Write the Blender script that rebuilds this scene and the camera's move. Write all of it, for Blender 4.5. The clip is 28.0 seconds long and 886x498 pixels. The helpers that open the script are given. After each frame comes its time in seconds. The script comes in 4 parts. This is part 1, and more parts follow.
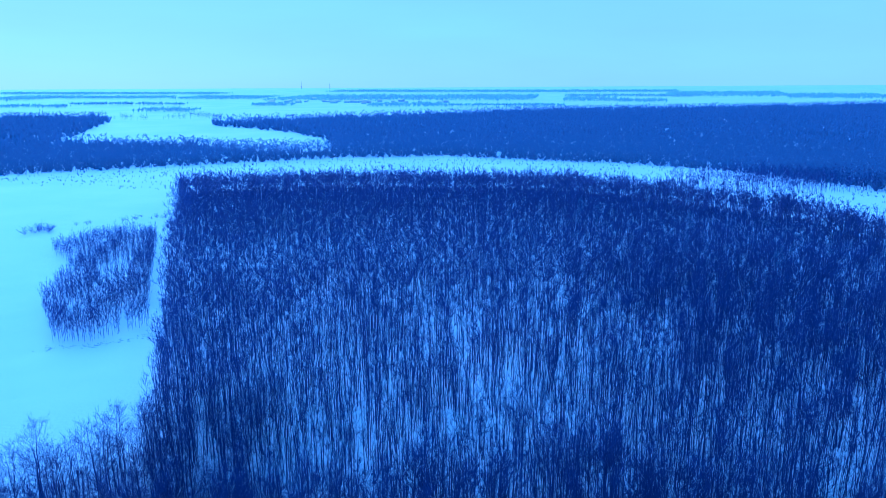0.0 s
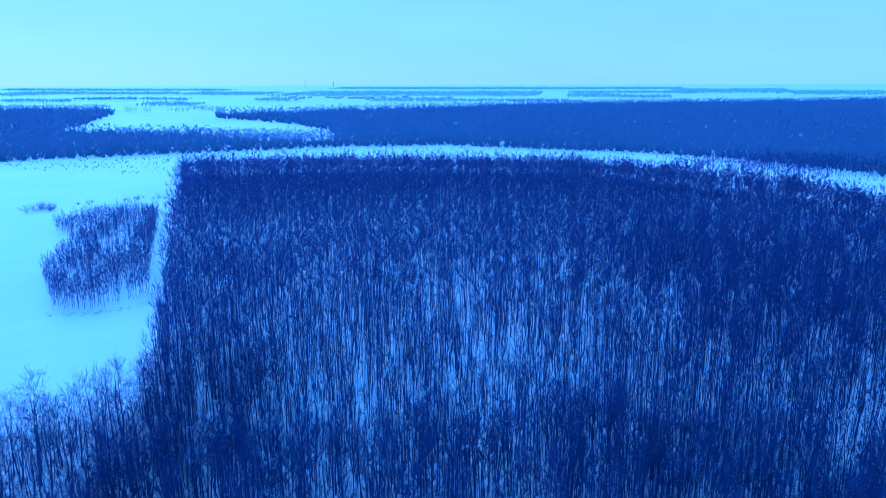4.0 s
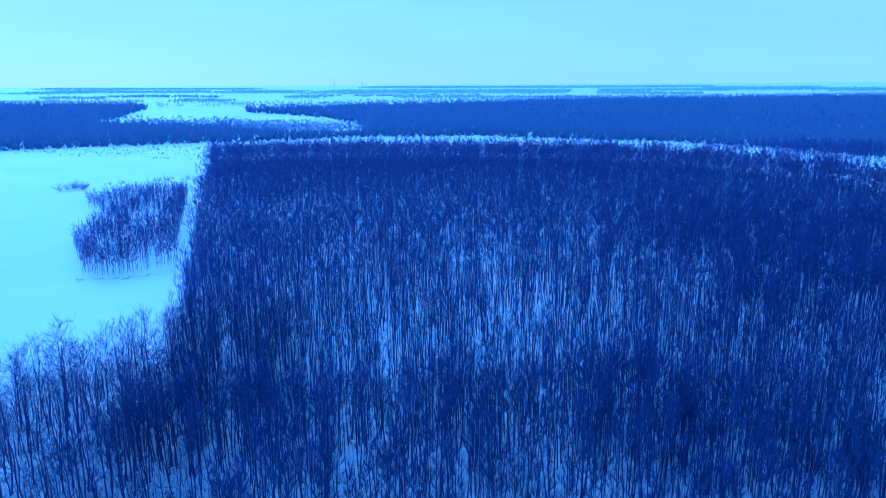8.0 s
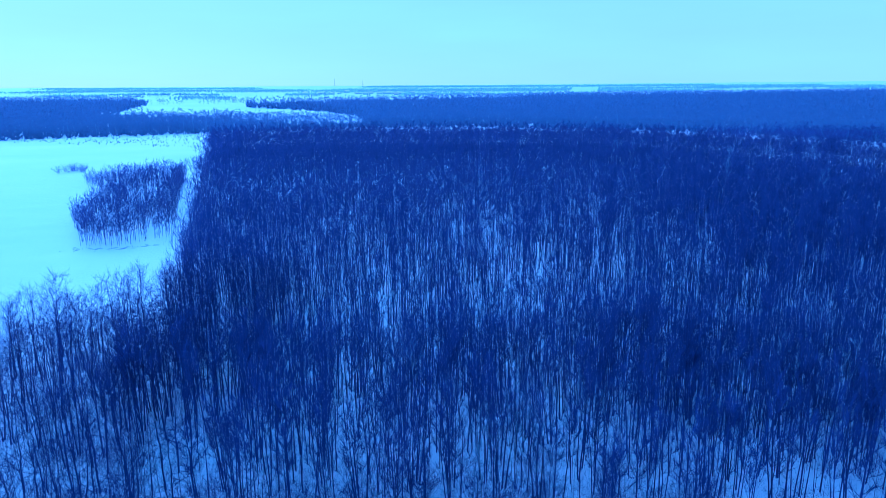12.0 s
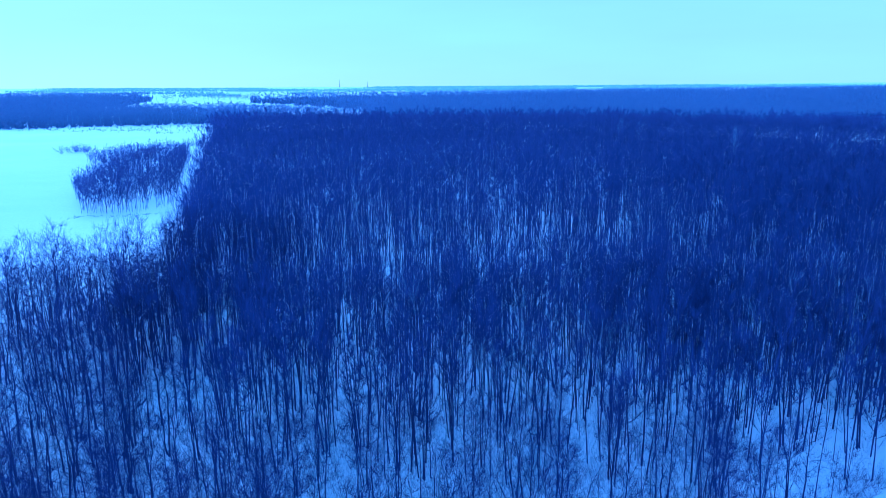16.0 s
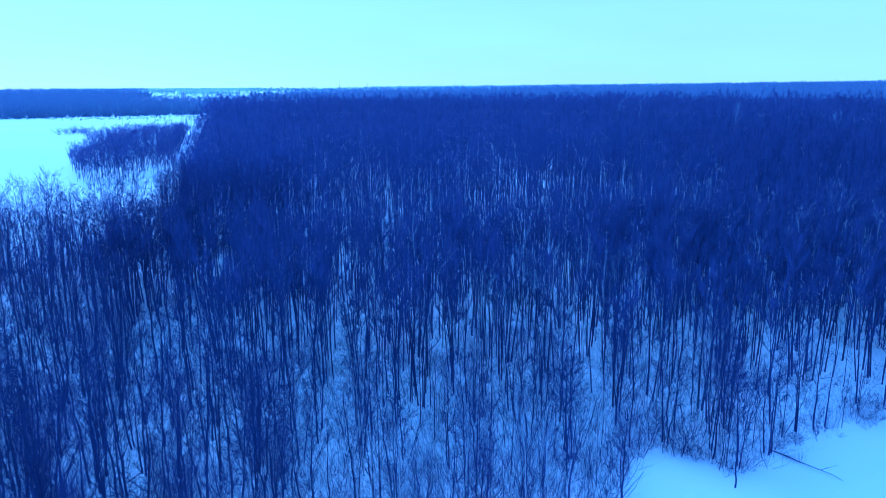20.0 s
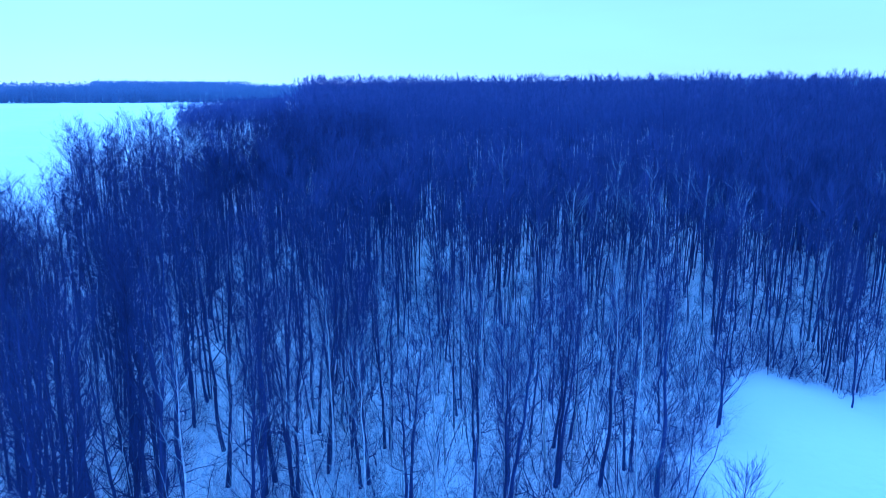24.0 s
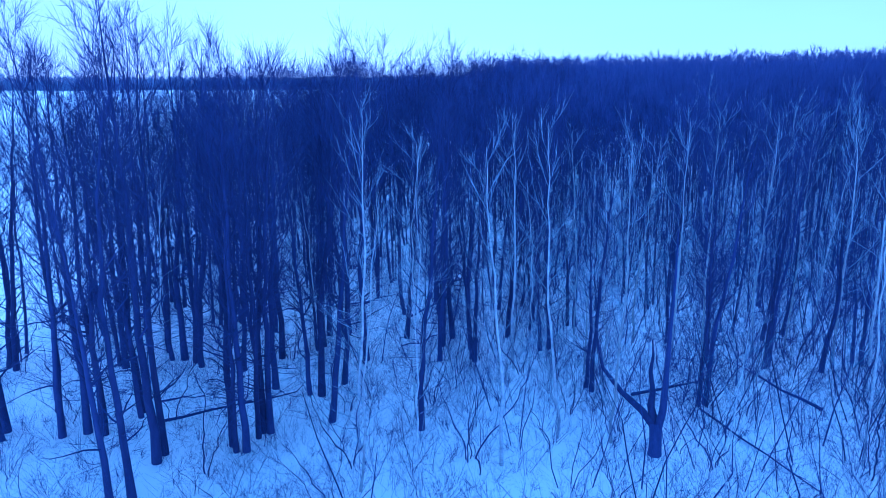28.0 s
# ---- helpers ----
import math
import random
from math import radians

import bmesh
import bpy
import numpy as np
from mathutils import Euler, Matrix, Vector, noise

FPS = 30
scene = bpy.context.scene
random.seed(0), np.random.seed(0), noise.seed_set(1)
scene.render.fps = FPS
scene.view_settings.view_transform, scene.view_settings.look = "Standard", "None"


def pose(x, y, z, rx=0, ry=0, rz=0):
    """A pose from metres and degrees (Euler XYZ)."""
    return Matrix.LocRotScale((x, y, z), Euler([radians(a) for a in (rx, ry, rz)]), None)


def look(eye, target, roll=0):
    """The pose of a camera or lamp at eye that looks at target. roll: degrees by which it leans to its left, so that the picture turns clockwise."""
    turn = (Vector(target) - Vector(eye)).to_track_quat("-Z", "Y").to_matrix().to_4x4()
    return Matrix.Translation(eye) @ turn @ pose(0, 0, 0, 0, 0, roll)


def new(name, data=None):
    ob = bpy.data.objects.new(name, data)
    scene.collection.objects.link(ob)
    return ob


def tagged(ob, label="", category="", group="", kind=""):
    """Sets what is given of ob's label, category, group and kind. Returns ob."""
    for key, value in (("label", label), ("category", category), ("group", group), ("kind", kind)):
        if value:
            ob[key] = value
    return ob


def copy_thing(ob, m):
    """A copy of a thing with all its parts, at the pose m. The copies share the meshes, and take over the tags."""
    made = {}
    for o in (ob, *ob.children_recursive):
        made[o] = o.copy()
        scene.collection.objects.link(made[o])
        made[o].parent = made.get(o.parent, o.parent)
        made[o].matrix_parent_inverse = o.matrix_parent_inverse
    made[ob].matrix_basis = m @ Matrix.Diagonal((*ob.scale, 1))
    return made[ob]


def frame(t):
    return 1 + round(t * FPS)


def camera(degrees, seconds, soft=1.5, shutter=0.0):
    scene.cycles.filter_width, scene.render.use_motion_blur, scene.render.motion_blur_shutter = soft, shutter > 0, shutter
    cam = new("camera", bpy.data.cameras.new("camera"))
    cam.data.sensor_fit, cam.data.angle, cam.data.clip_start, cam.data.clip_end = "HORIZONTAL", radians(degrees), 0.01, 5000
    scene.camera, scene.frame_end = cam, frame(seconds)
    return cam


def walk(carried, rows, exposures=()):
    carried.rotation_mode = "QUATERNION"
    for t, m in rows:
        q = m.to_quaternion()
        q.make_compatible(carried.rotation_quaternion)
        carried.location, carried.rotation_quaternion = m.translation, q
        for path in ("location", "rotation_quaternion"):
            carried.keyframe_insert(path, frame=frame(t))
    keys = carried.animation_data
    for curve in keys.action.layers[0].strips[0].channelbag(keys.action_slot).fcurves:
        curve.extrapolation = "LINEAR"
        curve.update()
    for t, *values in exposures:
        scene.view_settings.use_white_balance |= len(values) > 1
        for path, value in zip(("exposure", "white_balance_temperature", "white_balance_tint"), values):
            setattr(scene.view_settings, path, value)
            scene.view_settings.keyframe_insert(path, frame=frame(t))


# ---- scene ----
cam = camera(64.9, 28.0, soft=0.6)
METRES, EYE, TILT, LEAN, TURN = 84.0, 103.3, -13.3, 0.3, 0.0
ROWS = [
    (0.0, 0.0, 0.0, 0.0, 0.0, 0.0, 0.0),
    (0.5, 0.0003, 0.0034, -0.016, 0.04, -0.02, -0.03),
    (1.0, 0.001, 0.0066, -0.0318, 0.09, -0.05, -0.06),
    (1.5, 0.001, 0.0097, -0.0479, 0.13, -0.06, -0.11),
    (2.0, 0.0009, 0.0135, -0.064, 0.17, -0.05, -0.15),
    (2.5, 0.0013, 0.0166, -0.0802, 0.2, -0.04, -0.16),
    (3.0, 0.0018, 0.0192, -0.0971, 0.23, -0.04, -0.17),
    (3.5, 0.0023, 0.0226, -0.1142, 0.25, -0.04, -0.17),
    (5.5, 0.0037, 0.0377, -0.1837, 0.33, 0.01, -0.1),
    (6.0, 0.0039, 0.0415, -0.2008, 0.34, 0.02, -0.1),
    (6.5, 0.0034, 0.0449, -0.2175, 2.31, 0.01, -0.54),
    (7.0, 0.0046, 0.0486, -0.2345, 2.48, 0.02, -0.57),
    (7.5, 0.0053, 0.0518, -0.2516, 2.5, 0.04, -0.55),
    (8.0, 0.0059, 0.0552, -0.2688, 2.5, 0.05, -0.54),
    (8.5, 0.0061, 0.059, -0.2858, 2.5, 0.06, -0.53),
    (9.0, 0.0062, 0.0623, -0.303, 2.51, 0.08, -0.51),
    (9.5, 0.0061, 0.0662, -0.3196, 2.52, 0.1, -0.5),
    (10.0, 0.0065, 0.0694, -0.3365, 2.53, 0.12, -0.5),
    (10.5, 0.0065, 0.0727, -0.3529, 2.53, 0.14, -0.47),
    (11.0, 0.0073, 0.0763, -0.37, 2.56, 0.16, -0.44),
    (11.5, 0.0074, 0.0796, -0.3867, 2.56, 0.18, -0.45),
    (12.0, 0.0086, 0.0824, -0.4031, 2.58, 0.19, -0.45),
    (12.5, 0.0078, 0.0865, -0.4207, 2.57, 0.22, -0.45),
    (14.5, 0.0091, 0.1025, -0.4946, 2.91, 0.4, -0.59),
    (15.0, 0.0092, 0.1062, -0.5116, 2.9, 0.41, -0.6),
    (15.5, 0.0094, 0.11, -0.5279, 2.91, 0.42, -0.59),
    (16.0, 0.0104, 0.1134, -0.5446, 2.92, 0.42, -0.57),
    (16.5, 0.0105, 0.1174, -0.5622, 2.91, 0.43, -0.56),
    (17.0, 0.0104, 0.1214, -0.5796, 2.92, 0.44, -0.55),
    (17.5, 0.011, 0.1253, -0.5973, 2.93, 0.47, -0.54),
    (18.0, 0.011, 0.1291, -0.6147, 2.94, 0.5, -0.52),
    (18.5, 0.0111, 0.1335, -0.6324, 2.95, 0.54, -0.49),
    (19.0, 0.0112, 0.1376, -0.6494, 2.95, 0.55, -0.48),
    (19.5, 0.0108, 0.1416, -0.6666, 2.94, 0.57, -0.46),
    (20.0, 0.0105, 0.1457, -0.6834, 2.93, 0.59, -0.45),
    (20.5, 0.0107, 0.15, -0.7005, 2.94, 0.55, -0.43),
    (21.5, 0.0107, 0.1596, -0.7386, 3.35, 0.64, -0.69),
    (22.5, 0.0107, 0.1693, -0.7767, 5.49, 0.75, -1.35),
    (23.0, 0.0105, 0.1738, -0.7954, 7.11, 0.69, -1.75),
    (23.5, 0.0102, 0.1784, -0.8137, 8.59, 0.62, -2.13),
    (24.0, 0.0095, 0.1832, -0.8317, 10.08, 0.54, -2.54),
    (24.5, 0.009, 0.1878, -0.8494, 11.62, 0.54, -2.96),
    (25.0, 0.0083, 0.1926, -0.8673, 13.43, 0.48, -3.46),
    (25.5, 0.0085, 0.1969, -0.8851, 15.48, 0.43, -4.03),
    (26.0, 0.0081, 0.2011, -0.903, 17.35, 0.3, -4.56),
    (26.5, 0.0075, 0.2054, -0.9207, 19.3, 0.2, -5.08),
    (27.0, 0.0062, 0.2105, -0.9386, 21.26, 0.05, -5.34),
    (27.5, 0.0056, 0.2156, -0.9548, 23.3, -0.32, -5.63),
    (28.0, 0.0054, 0.2214, -0.9744, 25.26, -0.39, -5.61),
]

walk(cam, [(t, pose(0, 0, EYE, TILT, LEAN, TURN) @ pose(METRES * x, METRES * y, METRES * z, 90 + pitch, roll, yaw)) for t, x, y, z, yaw, pitch, roll in ROWS],
     exposures=[(0.0, 0.0, 2950, 10), (12.0, 0.17, 2990, 10), (20.0, 0.37, 3050, 10), (28.0, 0.42, 3120, 10)])

# ---- world and light: an overcast winter sky ----
world = bpy.data.worlds.new("overcast_sky")
scene.world = world
world.use_nodes = True
wn, wl = world.node_tree.nodes, world.node_tree.links
wn.clear()
w_out = wn.new("ShaderNodeOutputWorld")
w_bg = wn.new("ShaderNodeBackground")
w_co = wn.new("ShaderNodeTexCoord")
w_sep = wn.new("ShaderNodeSeparateXYZ")
w_ramp = wn.new("ShaderNodeValToRGB")
w_noise = wn.new("ShaderNodeTexNoise")
w_map = wn.new("ShaderNodeMapping")
w_mix = wn.new("ShaderNodeMix")
w_sky = wn.new("ShaderNodeTexSky")
w_add = wn.new("ShaderNodeMix")
w_sky.sky_type = "NISHITA"
w_sky.sun_disc = False
w_sky.sun_elevation = radians(28)
w_sky.sun_rotation = radians(-35)
w_ramp.color_ramp.elements[0].position, w_ramp.color_ramp.elements[0].color = 0.0, (0.709, 0.589, 0.600, 1)
w_ramp.color_ramp.elements[1].position, w_ramp.color_ramp.elements[1].color = 0.9, (0.410, 0.545, 0.560, 1)
for at, col in ((0.06, (0.692, 0.579, 0.595, 1)), (0.16, (0.643, 0.541, 0.570, 1)), (0.35, (0.525, 0.540, 0.560, 1))):
    e = w_ramp.color_ramp.elements.new(at)
    e.color = col
w_map.inputs["Scale"].default_value = (1.5, 1.5, 9.0)
w_noise.inputs["Scale"].default_value = 2.2
w_noise.inputs["Detail"].default_value = 5
w_mix.data_type, w_mix.blend_type = "RGBA", "SOFT_LIGHT"
w_mix.inputs[0].default_value = 0.25
w_add.data_type, w_add.blend_type = "RGBA", "ADD"
w_add.inputs[0].default_value = 0.01
wl.new(w_co.outputs["Generated"], w_sep.inputs[0])
wl.new(w_sep.outputs[2], w_ramp.inputs[0])
wl.new(w_co.outputs["Generated"], w_map.inputs[0])
wl.new(w_map.outputs[0], w_noise.inputs["Vector"])
wl.new(w_ramp.outputs[0], w_mix.inputs[6])
wl.new(w_noise.outputs["Fac"], w_mix.inputs[7])
wl.new(w_mix.outputs[2], w_add.inputs[6])
wl.new(w_sky.outputs[0], w_add.inputs[7])
wl.new(w_add.outputs[2], w_bg.inputs[0])
w_bg.inputs[1].default_value = 1.0
wl.new(w_bg.outputs[0], w_out.inputs[0])

sun = new("sun", bpy.data.lights.new("sun", "SUN"))
sun.data.energy, sun.data.angle, sun.data.color = 1.75, radians(40), (1.0, 0.96, 0.92)
sun.matrix_world = look((-140, 200, 130), (0, 0, 0))

# ---- materials ----


def material(name, rough=0.9):
    m = bpy.data.materials.new(name)
    m.use_nodes = True
    b = m.node_tree.nodes["Principled BSDF"]
    b.inputs["Roughness"].default_value = rough
    b.inputs["Specular IOR Level"].default_value = 0.2
    return m, m.node_tree.nodes, m.node_tree.links, b


def two_scale(name, dark, light, scale, stretch, rough=0.9, bump=0.3, random_amount=0.25, thin=False):
    """Grain and blotches between two colours, varied from piece to piece."""
    m, n, l, b = material(name, rough)
    co = n.new("ShaderNodeTexCoord")
    mp = n.new("ShaderNodeMapping")
    mp.inputs["Scale"].default_value = stretch
    fine, wide = n.new("ShaderNodeTexNoise"), n.new("ShaderNodeTexNoise")
    fine.inputs["Scale"].default_value, wide.inputs["Scale"].default_value = scale, scale * 0.12
    fine.inputs["Detail"].default_value = 4
    mix = n.new("ShaderNodeMath")
    mix.operation = "MULTIPLY_ADD"
    mix.inputs[1].default_value = 0.5
    half = n.new("ShaderNodeMath")
    half.operation = "MULTIPLY"
    half.inputs[1].default_value = 0.5
    ramp = n.new("ShaderNodeValToRGB")
    ramp.color_ramp.elements[0].position, ramp.color_ramp.elements[0].color = 0.35, (*dark, 1)
    ramp.color_ramp.elements[1].position, ramp.color_ramp.elements[1].color = 0.65, (*light, 1)
    l.new(co.outputs["Object"], mp.inputs[0])
    l.new(mp.outputs[0], fine.inputs["Vector"])
    l.new(mp.outputs[0], wide.inputs["Vector"])
    l.new(wide.outputs["Fac"], half.inputs[0])
    l.new(fine.outputs["Fac"], mix.inputs[0])
    l.new(half.outputs[0], mix.inputs[2])
    l.new(mix.outputs[0], ramp.inputs[0])
    info, geo = n.new("ShaderNodeObjectInfo"), n.new("ShaderNodeNewGeometry")
    add = n.new("ShaderNodeMath")
    add.operation = "ADD"
    wrap = n.new("ShaderNodeMath")
    wrap.operation = "FRACT"
    mr = n.new("ShaderNodeMapRange")
    mr.inputs[3].default_value, mr.inputs[4].default_value = 1 - random_amount, 1 + random_amount
    hsv = n.new("ShaderNodeHueSaturation")
    l.new(info.outputs["Random"], add.inputs[0])
    l.new(geo.outputs["Random Per Island"], add.inputs[1])
    l.new(add.outputs[0], wrap.inputs[0])
    l.new(wrap.outputs[0], mr.inputs[0])
    l.new(mr.outputs[0], hsv.inputs["Value"])
    l.new(ramp.outputs[0], hsv.inputs["Color"])
    l.new(hsv.outputs[0], b.inputs["Base Color"])
    if bump:
        bp = n.new("ShaderNodeBump")
        bp.inputs["Strength"].default_value, bp.inputs["Distance"].default_value = bump, 0.03
        l.new(fine.outputs["Fac"], bp.inputs["Height"])
        l.new(bp.outputs[0], b.inputs["Normal"])
    if thin:
        # slender round twigs catch the light from all about
        soft, both = n.new("ShaderNodeBsdfTranslucent"), n.new("ShaderNodeMixShader")
        both.inputs[0].default_value = 0.45
        l.new(hsv.outputs[0], soft.inputs["Color"])
        l.new(b.outputs[0], both.inputs[1])
        l.new(soft.outputs[0], both.inputs[2])
        l.new(both.outputs[0], n["Material Output"].inputs["Surface"])
    return m


BARK = two_scale("dark_bark", (0.044, 0.041, 0.124), (0.077, 0.070, 0.188), 6.0, (1, 1, 0.25))
TWIG = two_scale("dark_twigs", (0.062, 0.059, 0.165), (0.108, 0.101, 0.252), 3.0, (1, 1, 1), bump=0, thin=True)
# lighter than TWIG: haze over the farther stands put into the colour
HAZED_TWIG = two_scale("hazed_twigs", (0.078, 0.074, 0.188), (0.130, 0.121, 0.280), 2.0, (1, 1, 1), bump=0, thin=True)
# paler still: the distance haze on the far forest is painted in
HAZED_FAR_TWIG = two_scale("distant_hazed_twigs", (0.200, 0.212, 0.345), (0.258, 0.272, 0.410), 1.0, (1, 1, 1), bump=0, random_amount=0.10, thin=True)
# near-white twigs for the belts, standing in for haze at the horizon
HAZED_BELT_TWIG = two_scale("belt_hazed_twigs", (0.52, 0.58, 0.62), (0.62, 0.67, 0.66), 1.0, (1, 1, 1), bump=0, thin=True)
FROSTED = two_scale("frosted_twigs", (0.30, 0.38, 0.52), (0.38, 0.47, 0.58), 1.0, (1, 1, 1), bump=0, thin=True)
BIRCH = two_scale("birch_bark", (0.26, 0.26, 0.33), (0.70, 0.69, 0.72), 3.0, (1, 1, 3.5), rough=0.7)
BIRCH_TWIG = two_scale("birch_limbs", (0.28, 0.30, 0.41), (0.50, 0.52, 0.62), 3.0, (1, 1, 1), bump=0, thin=True)


def snow_material():
    """Snow with soft drifts and fine grain."""
    m, n, l, b = material("snow", 0.75)
    geo = n.new("ShaderNodeNewGeometry")
    wide, fine, drift = (n.new("ShaderNodeTexNoise") for _ in range(3))
    for node, scale, detail in ((wide, 0.012, 4), (fine, 0.9, 5), (drift, 0.11, 3)):
        node.inputs["Scale"].default_value, node.inputs["Detail"].default_value = scale, detail
        l.new(geo.outputs["Position"], node.inputs["Vector"])
    ramp = n.new("ShaderNodeValToRGB")
    ramp.color_ramp.elements[0].position, ramp.color_ramp.elements[0].color = 0.3, (0.775, 0.735, 0.77, 1)
    ramp.color_ramp.elements[1].position, ramp.color_ramp.elements[1].color = 0.7, (0.88, 0.81, 0.84, 1)
    l.new(wide.outputs["Fac"], ramp.inputs[0])
    l.new(ramp.outputs[0], b.inputs["Base Color"])
    high = n.new("ShaderNodeMath")
    high.operation = "MULTIPLY_ADD"
    high.inputs[1].default_value = 3.0
    l.new(drift.outputs["Fac"], high.inputs[0])
    l.new(fine.outputs["Fac"], high.inputs[2])
    bp = n.new("ShaderNodeBump")
    bp.inputs["Strength"].default_value, bp.inputs["Distance"].default_value = 0.5, 0.25
    l.new(high.outputs[0], bp.inputs["Height"])
    l.new(bp.outputs[0], b.inputs["Normal"])
    return m


SNOW = snow_material()

# ---- the lie of the land ----
PROFILE_D = [-1e4, 95, 140, 195, 240, 310, 470, 774, 950, 1373, 2000, 4900, 3e4]
PROFILE_Z = [0, 0, 4, 11.5, 14.2, 17.8, 25.0, 24.5, 30, 40, 44, 83, 83]


def ground_z(x, y):
    """Height of the snow: flat by the clearing, then a slope, a meadow and rising country behind."""
    x, y = np.asarray(x, float), np.asarray(y, float)
    d = np.where(y > -50, np.hypot(x, np.maximum(y, 0)), 0)
    w = 10 + d * 0.04
    z = sum(np.interp(d + k * w, PROFILE_D, PROFILE_Z) for k in (-1, -0.5, 0, 0.5, 1)) / 5
    z = z + 0.35 * np.sin(x * 0.05 + 1.3) * np.sin(y * 0.043) + 0.12 * np.sin(x * 0.21 + y * 0.13) + 0.08 * np.sin(y * 0.31 - x * 0.17)
    return z


def inside(poly, x, y):
    x, y = np.asarray(x, float), np.asarray(y, float)
    res = np.zeros(x.shape, bool)
    for (x0, y0), (x1, y1) in zip(poly, poly[1:] + poly[:1]):
        if y0 == y1:
            continue
        res ^= ((y0 > y) != (y1 > y)) & (x < (x1 - x0) * (y - y0) / (y1 - y0) + x0)
    return res


def tri_mesh(name, v, f, mat, smooth=True, kinds=None, second=None):
    """A mesh of triangles from arrays; faces of kind 1 take the second material."""
    me = bpy.data.meshes.new(name)
    v, f = np.asarray(v, np.float32), np.asarray(f, np.int32)
    me.vertices.add(len(v))
    me.vertices.foreach_set("co", v.ravel())
    me.loops.add(len(f) * 3)
    me.loops.foreach_set("vertex_index", f.ravel())
    me.polygons.add(len(f))
    me.polygons.foreach_set("loop_start", np.arange(len(f), dtype=np.int32) * 3)
    me.polygons.foreach_set("use_smooth", np.full(len(f), smooth))
    me.update(calc_edges=True)
    me.materials.append(mat)
    if second is not None:
        me.materials.append(second)
        me.polygons.foreach_set("material_index", np.asarray(kinds, np.int32))
    return me


def axis(lo, hi, step, far):
    """Grid lines, dense between lo and hi and ever wider out to far."""
    mid = list(np.arange(lo, hi + 0.1, step))
    a, s = hi, step
    while a < far:
        s *= 1.09
        a += s
        mid.append(min(a, far))
    a, s = lo, step
    while a > -far:
        s *= 1.09
        a -= s
        mid.insert(0, max(a, -far))
    return np.array(mid)


# outline of the main wood
WOOD = [(-195, 512), (-150, 372), (-120, 288), (-99, 229), (-87, 193), (-78, 166), (-86, 155), (-100, 141), (-104, 131), (-90, 112), (-83, 94), (-84, 76), (-66, 48),
        (-52, 24), (-30, 12), (-10, 20), (5, 27), (9, 40), (11.5, 55), (14, 63), (16, 70), (19, 76), (22, 80.5), (26, 78), (31, 75), (37, 79), (45, 84.5), (55, 88.5), (110, 92), (200, 110), (320, 200),
        (250, 295), (222, 341), (222, 350), (216, 380), (205, 408), (180, 424), (141, 470), (90, 514), (6, 525), (-81, 535)]

gx, gy = axis(-150, 150, 5, 4900), axis(-20, 320, 5, 4900)
GX, GY = np.meshgrid(gx, gy)
GV = np.stack([GX, GY, ground_z(GX, GY)], -1).reshape(-1, 3)
ii, jj = np.meshgrid(np.arange(len(gx) - 1), np.arange(len(gy) - 1))
a0 = (jj * len(gx) + ii).ravel()
GF = np.concatenate([np.stack([a0, a0 + 1, a0 + 1 + len(gx)], 1), np.stack([a0, a0 + 1 + len(gx), a0 + len(gx)], 1)])
ground = new("ground", tri_mesh("ground", GV, GF, SNOW))
tagged(ground, "rolling snow-covered ground of fields and forest floor", "ground", kind="structure")

# ---- trees ----


